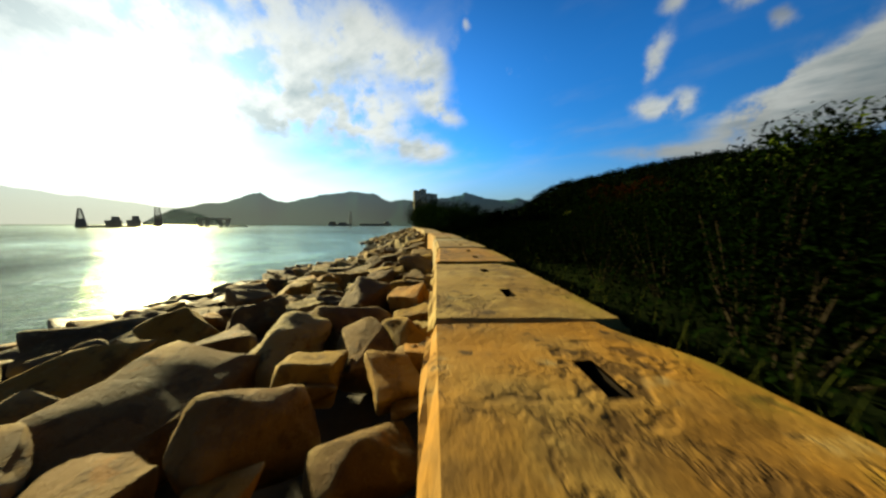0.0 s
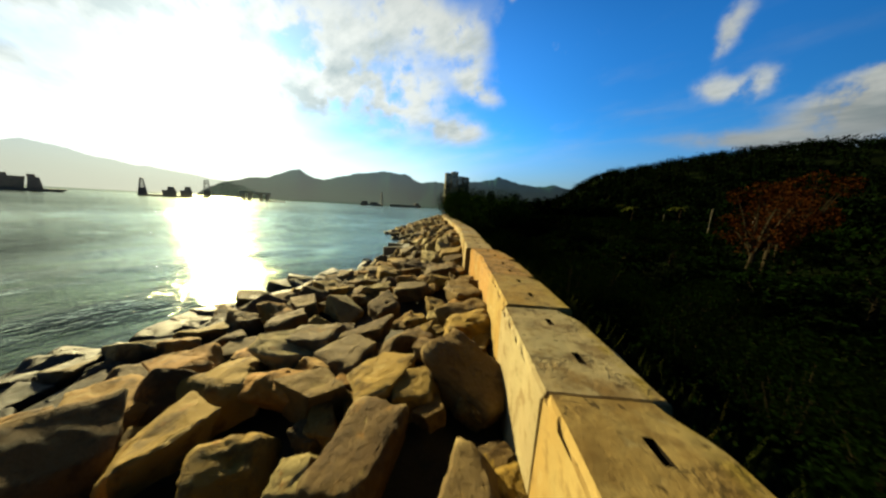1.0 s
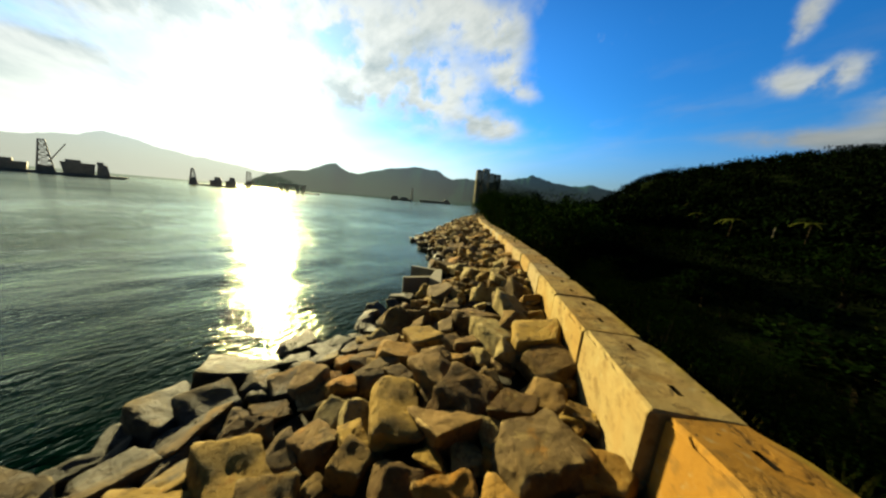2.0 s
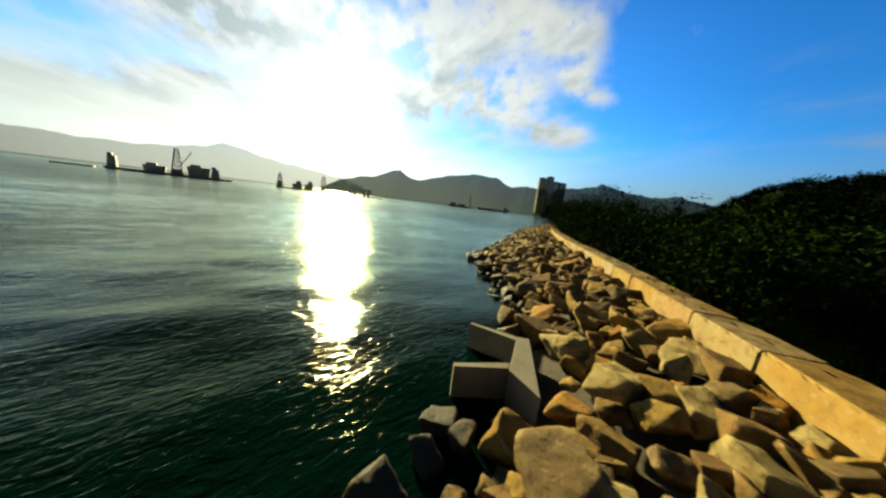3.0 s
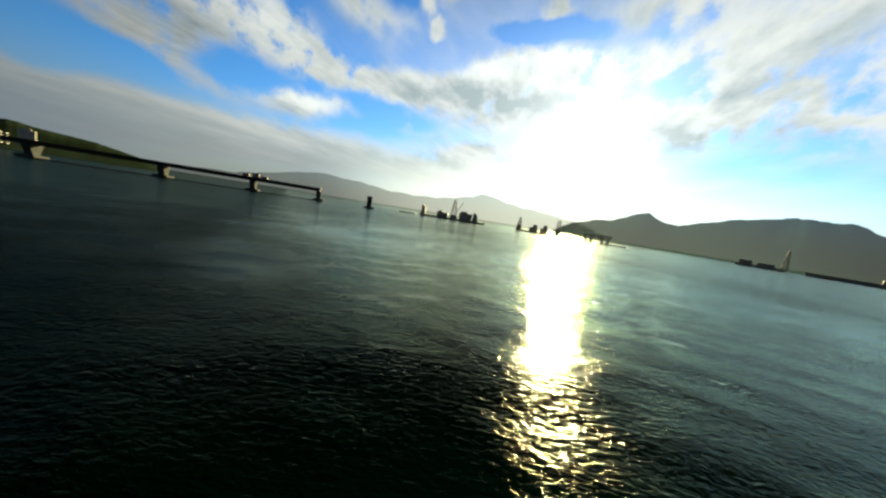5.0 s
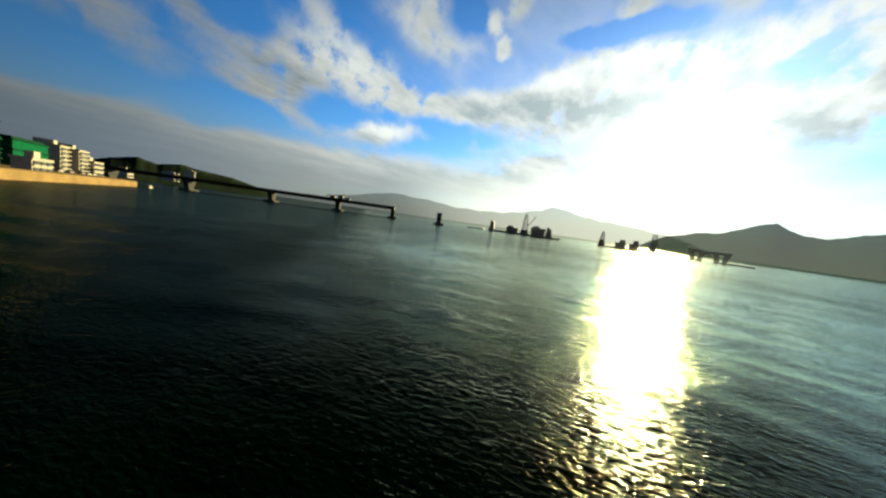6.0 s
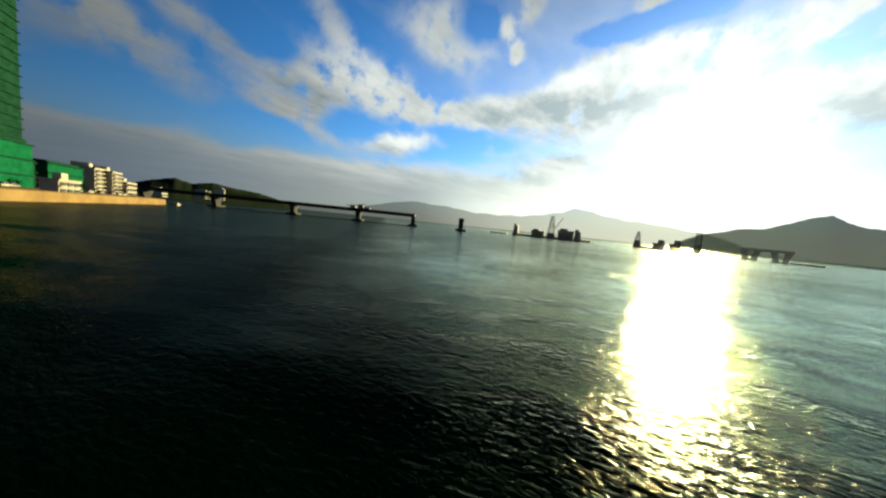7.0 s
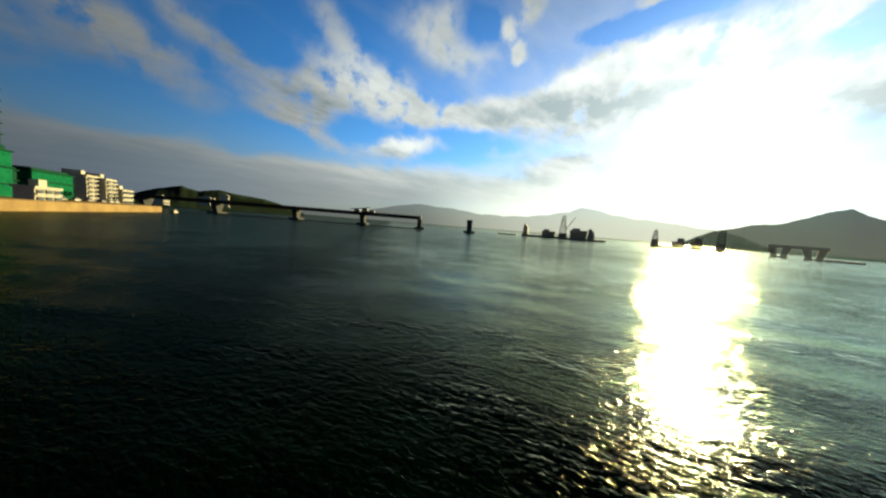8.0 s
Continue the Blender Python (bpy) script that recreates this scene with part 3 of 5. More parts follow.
def make_ground():
    off = np.unique(np.concatenate([np.arange(0, 40, 1.5), np.arange(40, 160, 6), np.arange(160, 720, 14)]))
    ys = np.unique(np.concatenate([np.arange(-400, -20, 14), np.arange(-20, 150, 2.0), np.arange(150, 700, 10)]))
    verts, faces = [], []
    nx = len(off) + 5
    for y in ys:
        c = coast(y)
        # behind the seawall the ground ends in the wall; past its end it slopes into the sea
        open_shore = smooth01(114, 124, y)
        for k in range(5):
            x = c - 0.35 - (7.0 - 1.4 * k) * open_shore - 0.01 * (4 - k)
            verts.append((x, y, land(x, y) * open_shore + (-2.5 + k) * (1 - open_shore)))
        for d in off:
            verts.append((c + d, y, land(c + d, y)))
    for j in range(len(ys) - 1):
        for i in range(nx - 1):
            faces.append((j * nx + i, j * nx + i + 1, (j + 1) * nx + i + 1, (j + 1) * nx + i))
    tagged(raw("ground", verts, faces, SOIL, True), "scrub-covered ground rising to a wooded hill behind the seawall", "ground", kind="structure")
    # rubble bed under the rocks
    verts, faces = [], []
    ys = np.arange(-14, 146, 1.0)
    for y in ys:
        e, s = lerp(EDGE, y), lerp(SHORE, y)
        for k in range(15):
            x = e + 0.7 + (s - 5 - e) * k / 14
            verts.append((x, y, bed(x, y) - 0.5 + 0.25 * noise.noise((x * 0.9, y * 0.9, 9))))
    for j in range(len(ys) - 1):
        for k in range(14):
            a = j * 15 + k
            faces.append((a, a + 15, a + 16, a + 1))
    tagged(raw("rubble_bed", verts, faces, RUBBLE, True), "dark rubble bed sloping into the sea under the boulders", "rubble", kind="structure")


make_sea()
make_ground()


def make_hill(name, profile, distance, depth, mat, label, eye=(-25, 25), step=0.5, seed=0.0):
    """A far ridge: its skyline as elevation over azimuth, at a distance from the bay."""
    verts, faces = [], []
    azs = np.arange(profile[0][0], profile[-1][0] + 1e-6, step / 3)
    rows = 12
    for a in azs:
        el = lerp(profile, a)
        for k in range(rows):
            u = k / (rows - 2)
            d = distance + depth * u
            h = math.tan(radians(el)) * (distance + depth) + 5
            lift = smooth01(0, 1, u) if u <= 1 else 0.0
            wob = 1 + (0.10 * noise.noise((a * 0.35, u * 3, seed)) if 0 < u < 1 else 0) + 0.02 * noise.noise((a * 1.7, 0, seed + 5)) + 0.010 * noise.noise((a * 6.0, u * 9, seed + 9))
            x, y = eye[0] - d * math.sin(radians(a)), eye[1] + d * math.cos(radians(a))
            verts.append((x, y, -3 + (h + 3) * lift * wob))
    for i in range(len(azs) - 1):
        for k in range(rows - 1):
            a = i * rows + k
            faces.append((a, a + 1, a + rows + 1, a + rows))
    tagged(raw(name, verts, faces, mat, True), label, "hill", kind="structure")


HILL_NEAR = [(-40, 1), (-30, 3), (-22, 4.6), (-18.5, 5.1), (-15.5, 5.0), (-12.5, 5.4), (-9.6, 6.3), (-8.3, 6.6), (-7.2, 6.1), (-5.8, 6.0), (-4.6, 5.6), (-2, 5.5), (0.5, 4.4), (2.0, 0.1)]
HILL_MAIN = [(-0.8, 0.1), (0.2, 2.6), (1.4, 4.9), (3.5, 5.0), (5.4, 5.2), (7.8, 4.6), (9.6, 5.3), (11.5, 6.2), (14, 6.4), (18, 6.0), (21.2, 5.6), (24, 4.7), (27, 3.9), (28.5, 3.9), (29.8, 4.3), (31, 5.1), (32, 5.0), (34, 4.1),
             (36, 3.6), (39, 3.0), (42, 2.1), (44, 1.1), (45.5, 0.1)]
HILL_LEFT = [(36, 0.1), (39, 1.4), (42, 2.3), (45, 2.7), (50.5, 3.4), (54.8, 3.8), (57, 4.7), (60, 4.9), (62.5, 4.2), (69, 2.9), (74, 2.6), (79, 2.6), (82, 3.2), (91, 3.6), (95, 3.2), (99, 2.4), (103, 1.4), (110, 1.0), (118, 0.2)]
HILL_DARK = [(113, 0.1), (115.5, 1.1), (119, 2.0), (122, 2.3), (125, 2.6), (127.4, 2.15), (129.3, 2.6), (131.7, 2.0), (133.5, 1.2), (135.4, 0.4), (140, 0.3), (150, 1.0), (180, 2.5)]
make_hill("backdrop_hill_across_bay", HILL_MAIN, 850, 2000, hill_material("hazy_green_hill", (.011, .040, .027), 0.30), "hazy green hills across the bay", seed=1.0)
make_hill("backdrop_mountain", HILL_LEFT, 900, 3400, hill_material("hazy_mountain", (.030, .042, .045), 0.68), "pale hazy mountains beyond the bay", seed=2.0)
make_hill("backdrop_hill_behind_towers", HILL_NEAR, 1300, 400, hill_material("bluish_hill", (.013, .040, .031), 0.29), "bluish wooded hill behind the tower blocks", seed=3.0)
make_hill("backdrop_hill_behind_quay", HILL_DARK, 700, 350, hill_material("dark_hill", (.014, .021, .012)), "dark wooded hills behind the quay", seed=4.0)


# ---------------------------------------------------------------- seawall blocks
def block_mesh(seed, length, height=1.75):
    """A precast block: chipped edges, two lifting slots in the top. Origin at the sea-side lower corner of its near end."""
    rnd = random.Random(seed)
    w = WALL_W
    slots = [(0.66, 0.66 + rnd.uniform(-.12, .12)), (0.66, 1.80 + rnd.uniform(-.10, .10))]
    sw, sl = 0.045, 0.13
    xs = sorted({0.0, 0.035, 0.2, 0.42, 0.66 - sw, 0.66 + sw, 0.84, 0.97, w - 0.035, w})
    ys = {0.0, 0.03, 0.12, 0.25, 0.4, 1.1, 1.25, 1.4, length - 0.55, length - 0.4, length - 0.3, length - 0.2, length - 0.13, length - 0.03, length}
    for _, y in slots:
        ys |= {y - sl, y + sl, y - sl - 0.18, y + sl + 0.18}
    ys = sorted(v for v in ys if 0 <= v <= length)
    bm = bmesh.new()

    def height_at(i, j):
        x, y = xs[i], ys[j]
        edge = i in (0, len(xs) - 1) or j in (0, len(ys) - 1)
        worn = 0.012 * noise.noise((x * 3 + seed, y * 3, seed * 1.7))
        return height + worn - (0.028 + 0.15 * max(noise.noise((x * 3.7, y * 3.7 + seed, 7.7)), 0) if edge else 0.0)

    def corner(i, j):
        x, y = xs[i], ys[j]
        if i == len(xs) - 1:
            x += 0.07 * noise.noise((seed * 3.1, y * 1.6, 2.0))
        if x > 0.9:
            # the landward far corner is broken off
            x -= 0.21 * smooth01(length - 0.6, length, y) * (1 if i > len(xs) - 3 else 0.3)
        if i == 0:
            x += 0.02 * noise.noise((seed * 1.3, y * 1.8, 6.0))
        return x, y

    top = [[bm.verts.new((*corner(i, j), height_at(i, j))) for j in range(len(ys))] for i in range(len(xs))]
    for i in range(len(xs) - 1):
        for j in range(len(ys) - 1):
            cx, cy = (xs[i] + xs[i + 1]) / 2, (ys[j] + ys[j + 1]) / 2
            if any(abs(cx - a) < sw and abs(cy - b) < sl for a, b in slots):
                continue
            else:
                bm.faces.new((top[i][j], top[i + 1][j], top[i + 1][j + 1], top[i][j + 1]))
    loop = [top[i][0] for i in range(len(xs))] + [top[-1][j] for j in range(1, len(ys))] + [top[i][-1] for i in range(len(xs) - 2, -1, -1)] + [top[0][j] for j in range(len(ys) - 2, 0, -1)]
    mid = [bm.verts.new((v.co.x + (-0.03 if v.co.x < 0.1 else 0.02 if v.co.x > w - 0.3 else 0), min(max(v.co.y, 0.0), length), height - 0.07)) for v in loop]
    low = [bm.verts.new((v.co.x - (0.03 if v.co.x < 0.1 else 0), v.co.y, 0.0)) for v in mid]
    for a, b in ((loop, mid), (mid, low)):
        for k in range(len(loop)):
            m = (k + 1) % len(loop)
            bm.faces.new((a[k], b[k], b[m], a[m]))
    bmesh.ops.recalc_face_normals(bm, faces=bm.faces[:])
    me = bpy.data.meshes.new("seawall_block")
    bm.to_mesh(me)
    bm.free()
    me.materials.append(CONCRETE)
    cups = []
    for x, y in slots:
        cup = bmesh.new()
        rim = [cup.verts.new((x + a * (sw + 0.002), y + b * (sl + 0.002), height - 0.012)) for a, b in ((-1, -1), (1, -1), (1, 1), (-1, 1))]
        deep = [cup.verts.new(v.co - Vector((0, 0, 0.24))) for v in rim]
        for k in range(4):
            cup.faces.new((rim[k], rim[(k + 1) % 4], deep[(k + 1) % 4], deep[k]))
        cup.faces.new(deep)
        cme = bpy.data.meshes.new("lifting_slot")
        cup.to_mesh(cme)
        cup.free()
        cme.materials.append(SLOT_SHADE)
        cups.append(cme)
    return me, cups


def make_wall():
    shapes = [block_mesh(k, 2.46) for k in range(7)]
    rnd = random.Random(11)
    y = 1.75 - 2.5 * 5
    k = 0
    while y < 116:
        x0, x1 = lerp(EDGE, y + 0.08), lerp(EDGE, y + 2.42)
        turn = math.atan2(-(x1 - x0), 2.34)
        skew = 0.015 if k == 10 else 0.0       # one block has turned a little out of line
        me, cups = shapes[(k * 5 + k // 3) % 7]
        ob = new("seawall_block", me)
        for cme in cups:
            new("lifting_slot", cme).parent = ob
        stained = k in (4, 6, 10, 11) or (k > 12 and rnd.random() < 0.1)
        if stained:
            ob.material_slots[0].link = "OBJECT"
            ob.material_slots[0].material = CONCRETE_RUST
        ob.matrix_world = Matrix.Translation((x0 + skew * 1.5 + rnd.uniform(-.03, .03), y + 0.02, WALL_TOP - 1.75 + rnd.uniform(-.025, .025))) @ Euler((rnd.uniform(-.006, .006), rnd.uniform(-.008, .008), turn + skew + rnd.uniform(-.014, .014))).to_matrix().to_4x4()
        tagged(ob, "rust-stained orange concrete seawall block with two lifting slots" if stained else "sand-coloured weathered concrete seawall block with two lifting slots", "concrete block", "seawall blocks")
        y += 2.5
        k += 1


make_wall()


# ---------------------------------------------------------------- rocks
def rock_mesh(seed, detail):
    """An angular quarried boulder about one metre across."""
    rnd = random.Random(seed * 7 + 3)
    bm = bmesh.new()
    squat = (rnd.uniform(1.05, 1.4), rnd.uniform(0.8, 1.05), rnd.uniform(0.62, 0.86))
    points = [Vector((a, b, c)) * rnd.uniform(0.30, 0.43) + Vector((rnd.uniform(-.12, .12), rnd.uniform(-.12, .12), rnd.uniform(-.10, .10)))
              for a in (-1, 1) for b in (-1, 1) for c in (-1, 1) if rnd.random() < 0.86]
    for _ in range(rnd.choice((4, 5, 6, 7, 8))):
        v = Vector((rnd.gauss(0, 1), rnd.gauss(0, 1), rnd.gauss(0, .7))).normalized()
        points.append(v * rnd.uniform(0.44, 0.54))
    cap = rnd.uniform(0.26, 0.42)         # many lie with a flat bed upwards
    tilt = Vector((rnd.uniform(-.25, .25), rnd.uniform(-.25, .25), 0))
    for p in points:
        z = min(p.z, cap + tilt.dot(p))
        bm.verts.new((p.x * squat[0], p.y * squat[1], z * squat[2]))
    bmesh.ops.convex_hull(bm, input=bm.verts[:])
    bmesh.ops.delete(bm, geom=[v for v in bm.verts if not v.link_faces], context="VERTS")
    bmesh.ops.dissolve_limit(bm, angle_limit=radians(11), verts=bm.verts[:], edges=bm.edges[:])
    bmesh.ops.bevel(bm, geom=bm.edges[:], offset=rnd.uniform(0.035, 0.075), segments=2, affect="EDGES", profile=0.55, clamp_overlap=True)
    bmesh.ops.triangulate(bm, faces=bm.faces[:])
    for longest in ((0.35,), (0.3, 0.17), (0.22, 0.11, 0.065))[detail]:
        long_edges = [e for e in bm.edges if e.calc_length() > longest]
        bmesh.ops.subdivide_edges(bm, edges=long_edges, cuts=1)
        bmesh.ops.triangulate(bm, faces=bm.faces[:])
    for v in bm.verts:
        p = v.co * 2.0 + Vector((seed * 3.7, seed, -seed))
        ridge = abs(noise.noise(p * 1.5 + Vector((4, 4, 4))))
        crease = abs(noise.noise(p * 3.1 + Vector((9, 2, 6))))
        v.co += v.co.normalized() * (0.055 * noise.noise(p) - 0.05 * ridge + 0.022 * noise.noise(p * 2.7) - (0.035 * crease if detail else 0) + (0.012 * noise.noise(p * 6) + 0.006 * noise.noise(p * 13) if detail == 2 else 0))
    bmesh.ops.recalc_face_normals(bm, faces=bm.faces[:])
    me = bpy.data.meshes.new("boulder")
    bm.to_mesh(me)
    bm.free()
    me.polygons.foreach_set("use_smooth", [True] * len(me.polygons))
    me.set_sharp_from_angle(angle=radians(42))
    me.materials.append(ROCK if detail == 2 else ROCK_FAR)
    return me


# The boulders that stand out: x, y and length in metres.
MARKED_NEAR = [(-0.72, 2.3, 1.05), (-0.64, 3.3, 1.0), (-1.75, 2.6, 1.4), (-3.5, 3.3, 2.2), (-2.9, 2.0, 1.2), (-5.6, 4.1, 2.0), (-2.7, 4.6, 1.8), (-1.3, 4.5, 1.3),
               (-4.0, 5.2, 1.9), (-1.9, 5.8, 1.8), (-0.5, 5.5, 0.9), (-5.7, 6.2, 1.5), (-4.5, 6.9, 1.4), (-3.4, 7.0, 1.2), (-2.0, 7.4, 1.5), (-0.75, 6.9, 1.2),
               (-3.1, 8.4, 1.5), (-4.7, 8.7, 1.2), (-6.1, 8.3, 1.5), (-5.1, 9.9, 1.5), (-3.7, 9.6, 1.35), (-2.05, 9.7, 1.5), (-6.5, 9.7, 1.6), (-1.5, 11.0, 1.1),
               (-3.3, 10.9, 1.2), (-7.3, 10.9, 1.9), (-0.65, 12.2, 0.9), (-7.7, 6.3, 2.2)]
MARKED_MID = [(-6.15, 14.4, 1.7), (-4.75, 15.6, 1.3), (-5.0, 13.9, 1.1), (-4.0, 14.0, 0.7), (-3.2, 14.9, 1.7), (-1.57, 15.3, 0.85), (-0.76, 15.2, 0.95), (-3.5, 16.6, 1.0),
              (-5.1, 17.6, 1.1), (-6.65, 17.0, 1.5), (-7.2, 13.4, 1.4), (-1.9, 17.5, 0.75), (-1.5, 14.4, 0.8), (-3.0, 17.9, 1.05), (-3.9, 18.8, 1.1), (-3.6, 20.0, 1.4),
              (-1.5, 21.0, 1.4), (-2.5, 20.0, 0.85), (-4.1, 29.3, 1.1), (-5.7, 29.0, 1.2), (-6.5, 27.5, 0.9), (-6.6, 26.3, 1.2), (-2.8, 27.1, 1.4), (-1.9, 29.9, 1.2), (-4.3, 26.2, 1.1)]
MARKED = MARKED_NEAR + MARKED_MID


def make_rocks():
    rnd = random.Random(5)
    near = [rock_mesh(k, 2) for k in range(34)]
    far = [rock_mesh(k + 50, 0 if k < 14 else 1) for k in range(34)]
    far_geo = []
    for me in far:
        co = np.empty(len(me.vertices) * 3)
        me.vertices.foreach_get("co", co)
        far_geo.append((co.reshape(-1, 3), [tuple(p.vertices) for p in me.polygons]))
        bpy.data.meshes.remove(me)
    spots = []
    y = -9.0
    while y < 142:
        e, s = lerp(EDGE, y), lerp(SHORE, y)
        row = 0.92 if y < 24 else 1.0
        x = e - 0.15
        while x > s + 0.35:
            size = (rnd.uniform(0.8, 1.45) if rnd.random() < 0.68 else rnd.uniform(0.5, 0.8)) * (1.0 if y < 24 else rnd.uniform(0.62, 1.05))
            px, py = x - size * 0.35 + rnd.uniform(-.15, .15), y + rnd.uniform(-.35, .35)
            spots.append((px, py, size))
            x -= size * (0.80 if y < 24 else 0.94)
            if rnd.random() < (0.55 if y < 24 else 0.4):
                spots.append((px + rnd.uniform(-.6, .6), py + rnd.uniform(-.6, .6), rnd.uniform(0.35, 0.6)))
        for _ in range(3):
            spots.append((e - rnd.uniform(0.22, 0.6), y + rnd.uniform(0, .9), rnd.uniform(0.3, 0.6)))
        y += row
    spots = [s for s in spots if all(math.hypot(s[0] - x, s[1] - y) > 0.33 * (w + s[2]) for x, y, w in MARKED)]
    spots += [(x, y, w / 1.28) for x, y, w in MARKED]
    spots = [s for s in spots if not (-8.4 < s[0] < -4.9 and 29.9 < s[1] < 34.0)]
    spots.sort(key=lambda s: abs(s[1] - 14) + 0.4 * abs(s[0] + 4))
    verts, faces, base = [], [], 0
    for k, (x, y, size) in enumerate(spots):
        z = bed(x, y) + min(size, 1.1) * rnd.uniform(0.06, 0.20)
        tip = 0.24 if y < 24 else 0.42
        turn = Euler((rnd.uniform(-tip, tip), rnd.uniform(-tip, tip), rnd.uniform(0, 6.28)))
        grow = Vector((1, 1, 1)) * size * 1.12
        m = Matrix.LocRotScale((x, y, z), turn, grow)
        if y < 7 and size > 0.95:         # the large ones by the start lean inland
            m = Matrix.Translation((x, y, z)) @ Euler((rnd.uniform(.22, .5), rnd.uniform(-.05, .3), 0)).to_matrix().to_4x4() @ Matrix.Translation((-x, -y, -z)) @ m
        if k < 300:
            ob = new("boulder", near[k % 34])
            ob.matrix_world = m
            wet = z < 0.35
            tagged(ob, "dark wet boulder at the water's edge" if wet else "large angular tan boulder on the sloping revetment", "boulder", "revetment boulders")
        else:
            co, fs = far_geo[k % 14] if y > 46 or y < -2 else far_geo[14 + k % 20]
            mm = np.array(m)
            verts.append(co @ mm[:3, :3].T + mm[:3, 3])
            faces += [tuple(i + base for i in f) for f in fs]
            base += len(co)
    ob = raw("boulders", np.concatenate(verts).tolist(), faces, ROCK_FAR, True)
    ob.data.set_sharp_from_angle(angle=radians(42))
    tagged(ob, "slope of tan and grey quarried boulders beyond the near ones", "boulders", kind="stuff")


make_rocks()


def make_outlying_rocks():
    for k, (x, y, w) in enumerate(((-19.3, 170.5, 2.6), (-16.8, 148.0, 2.2))):
        ob = new("sea_rock", rock_mesh(90 + k, 2))
        ob.matrix_world = Matrix.LocRotScale((x, y, -0.35), Euler((0.1, 0.05, k)), Vector((1.0, .8, .7)) * w * 0.8)
        tagged(ob, "dark wet rock standing in the water off the shore", "rock", "rocks in the water")


make_outlying_rocks()


# ---------------------------------------------------------------- drain outlet
def slab(bm, outline, low, high):
    """An outline in x and y, made solid from low to high."""
    under = [bm.verts.new((x, y, low)) for x, y in outline]
    over = [bm.verts.new((x, y, high)) for x, y in outline]
    bm.faces.new(over)
    bm.faces.new(under[::-1])
    for i in range(len(outline)):
        j = (i + 1) % len(outline)
        bm.faces.new((under[i], under[j], over[j], over[i]))
    bmesh.ops.recalc_face_normals(bm, faces=bm.faces[:])
    bmesh.ops.bevel(bm, geom=bm.edges[:], offset=0.015, segments=2, affect="EDGES", profile=0.5)
    return bm


def make_outlet():
    top = empty("drain_outlet", pose(-6, 32, 0), "pale concrete drain outlet with two wing walls among the boulders", "drain outlet")
    part("headwall", slab(bmesh.new(), [(-0.26, 1.3), (0.16, 1.42), (0.66, -1.75), (-0.22, -0.95)], -1.0, 1.0), PALE, top)
    part("wing_wall", slab(bmesh.new(), [(-2.05, 1.36), (-0.27, 1.02), (-0.27, 1.34), (-2.0, 1.50)], -1.0, 0.99), PALE, top)
    part("wing_wall", slab(bmesh.new(), [(-1.65, -1.62), (-0.24, -0.86), (-0.24, -0.52), (-1.72, -1.45)], -1.0, 0.99), PALE, top)


make_outlet()


# ---------------------------------------------------------------- plants
def leaves(rnd, centres, count, spread, size):
    """Loose leaves round centres, as two-sided blades bent along the middle."""
    verts, faces = [], []
    for _ in range(count):
        c, r = rnd.choice(centres)
        v = Vector((rnd.gauss(0, 1), rnd.gauss(0, 1), rnd.gauss(0, 1))).normalized() * r * rnd.uniform(0.45, 1.0) ** 0.6 * spread
        p = Vector(c) + v
        turn = Euler((rnd.uniform(-1, 1), rnd.uniform(-1, 1), rnd.uniform(0, 6.28))).to_matrix()
        l, w = size * rnd.uniform(0.7, 1.3), size * rnd.uniform(0.28, 0.45)
        b = len(verts)
        for q in ((-l, 0, 0), (0, w, -0.12 * l), (l, 0, -0.2 * l), (0, -w, -0.12 * l)):
            verts.append(tuple(p + turn @ Vector(q)))
        faces.append((b, b + 1, b + 2, b + 3))
    return verts, faces


def make_bush(seed, height, width, mat, label, count=900, size=0.07):
    rnd = random.Random(seed)
    top = empty("bush", Matrix(), label, "bush", "scrub behind the seawall")
    wood = bmesh.new()
    centres = []
    for _ in range(11):
        a, r = rnd.uniform(0, 6.28), rnd.uniform(0.05, 0.42) * width
        h = height * rnd.uniform(0.35, 0.85)
        tip = Vector((r * math.cos(a), r * math.sin(a), h))
        bar(wood, (0.1 * math.cos(a), 0.1 * math.sin(a), -0.15), tip, 0.022, 5, 0.006)
        centres.append((tip, rnd.uniform(0.2, 0.34) * min(width, height * 1.4)))
    part("trunk", wood, BARK, top)
    v, f = leaves(rnd, centres, count, 1.0, size)
    raw("foliage", v, f, mat, False, top)
    return top


def make_tree(seed, height, width, mat, label, count=2600, size=0.16):
    rnd = random.Random(seed)
    top = empty("tree", Matrix(), label, "tree", "trees behind the seawall")
    trunk = bmesh.new()
    lean = Vector((rnd.uniform(-.1, .1), rnd.uniform(-.1, .1), 1)) * height * 0.45
    bar(trunk, (0, 0, -0.3), lean, 0.032 * height, 8, 0.018 * height)
    centres = []
    for _ in range(13):
        a = rnd.uniform(0, 6.28)
        r = width * rnd.uniform(0.1, 0.5)
        tip = Vector((r * math.cos(a), r * math.sin(a), height * rnd.uniform(0.45, 0.95)))
        base = lean * rnd.uniform(0.6, 1.0)
        bar(trunk, base, base.lerp(tip, 0.6) + Vector((0, 0, 0.05 * height)), 0.012 * height, 5, 0.007 * height)
        bar(trunk, base.lerp(tip, 0.6) + Vector((0, 0, 0.05 * height)), tip, 0.007 * height, 5, 0.002 * height)
        centres.append((tip, width * rnd.uniform(0.14, 0.27)))
    part("trunk", trunk, BARK, top)
    v, f = leaves(rnd, centres, count, 1.0, size)
    raw("crown", v, f, mat, False, top)
    return top


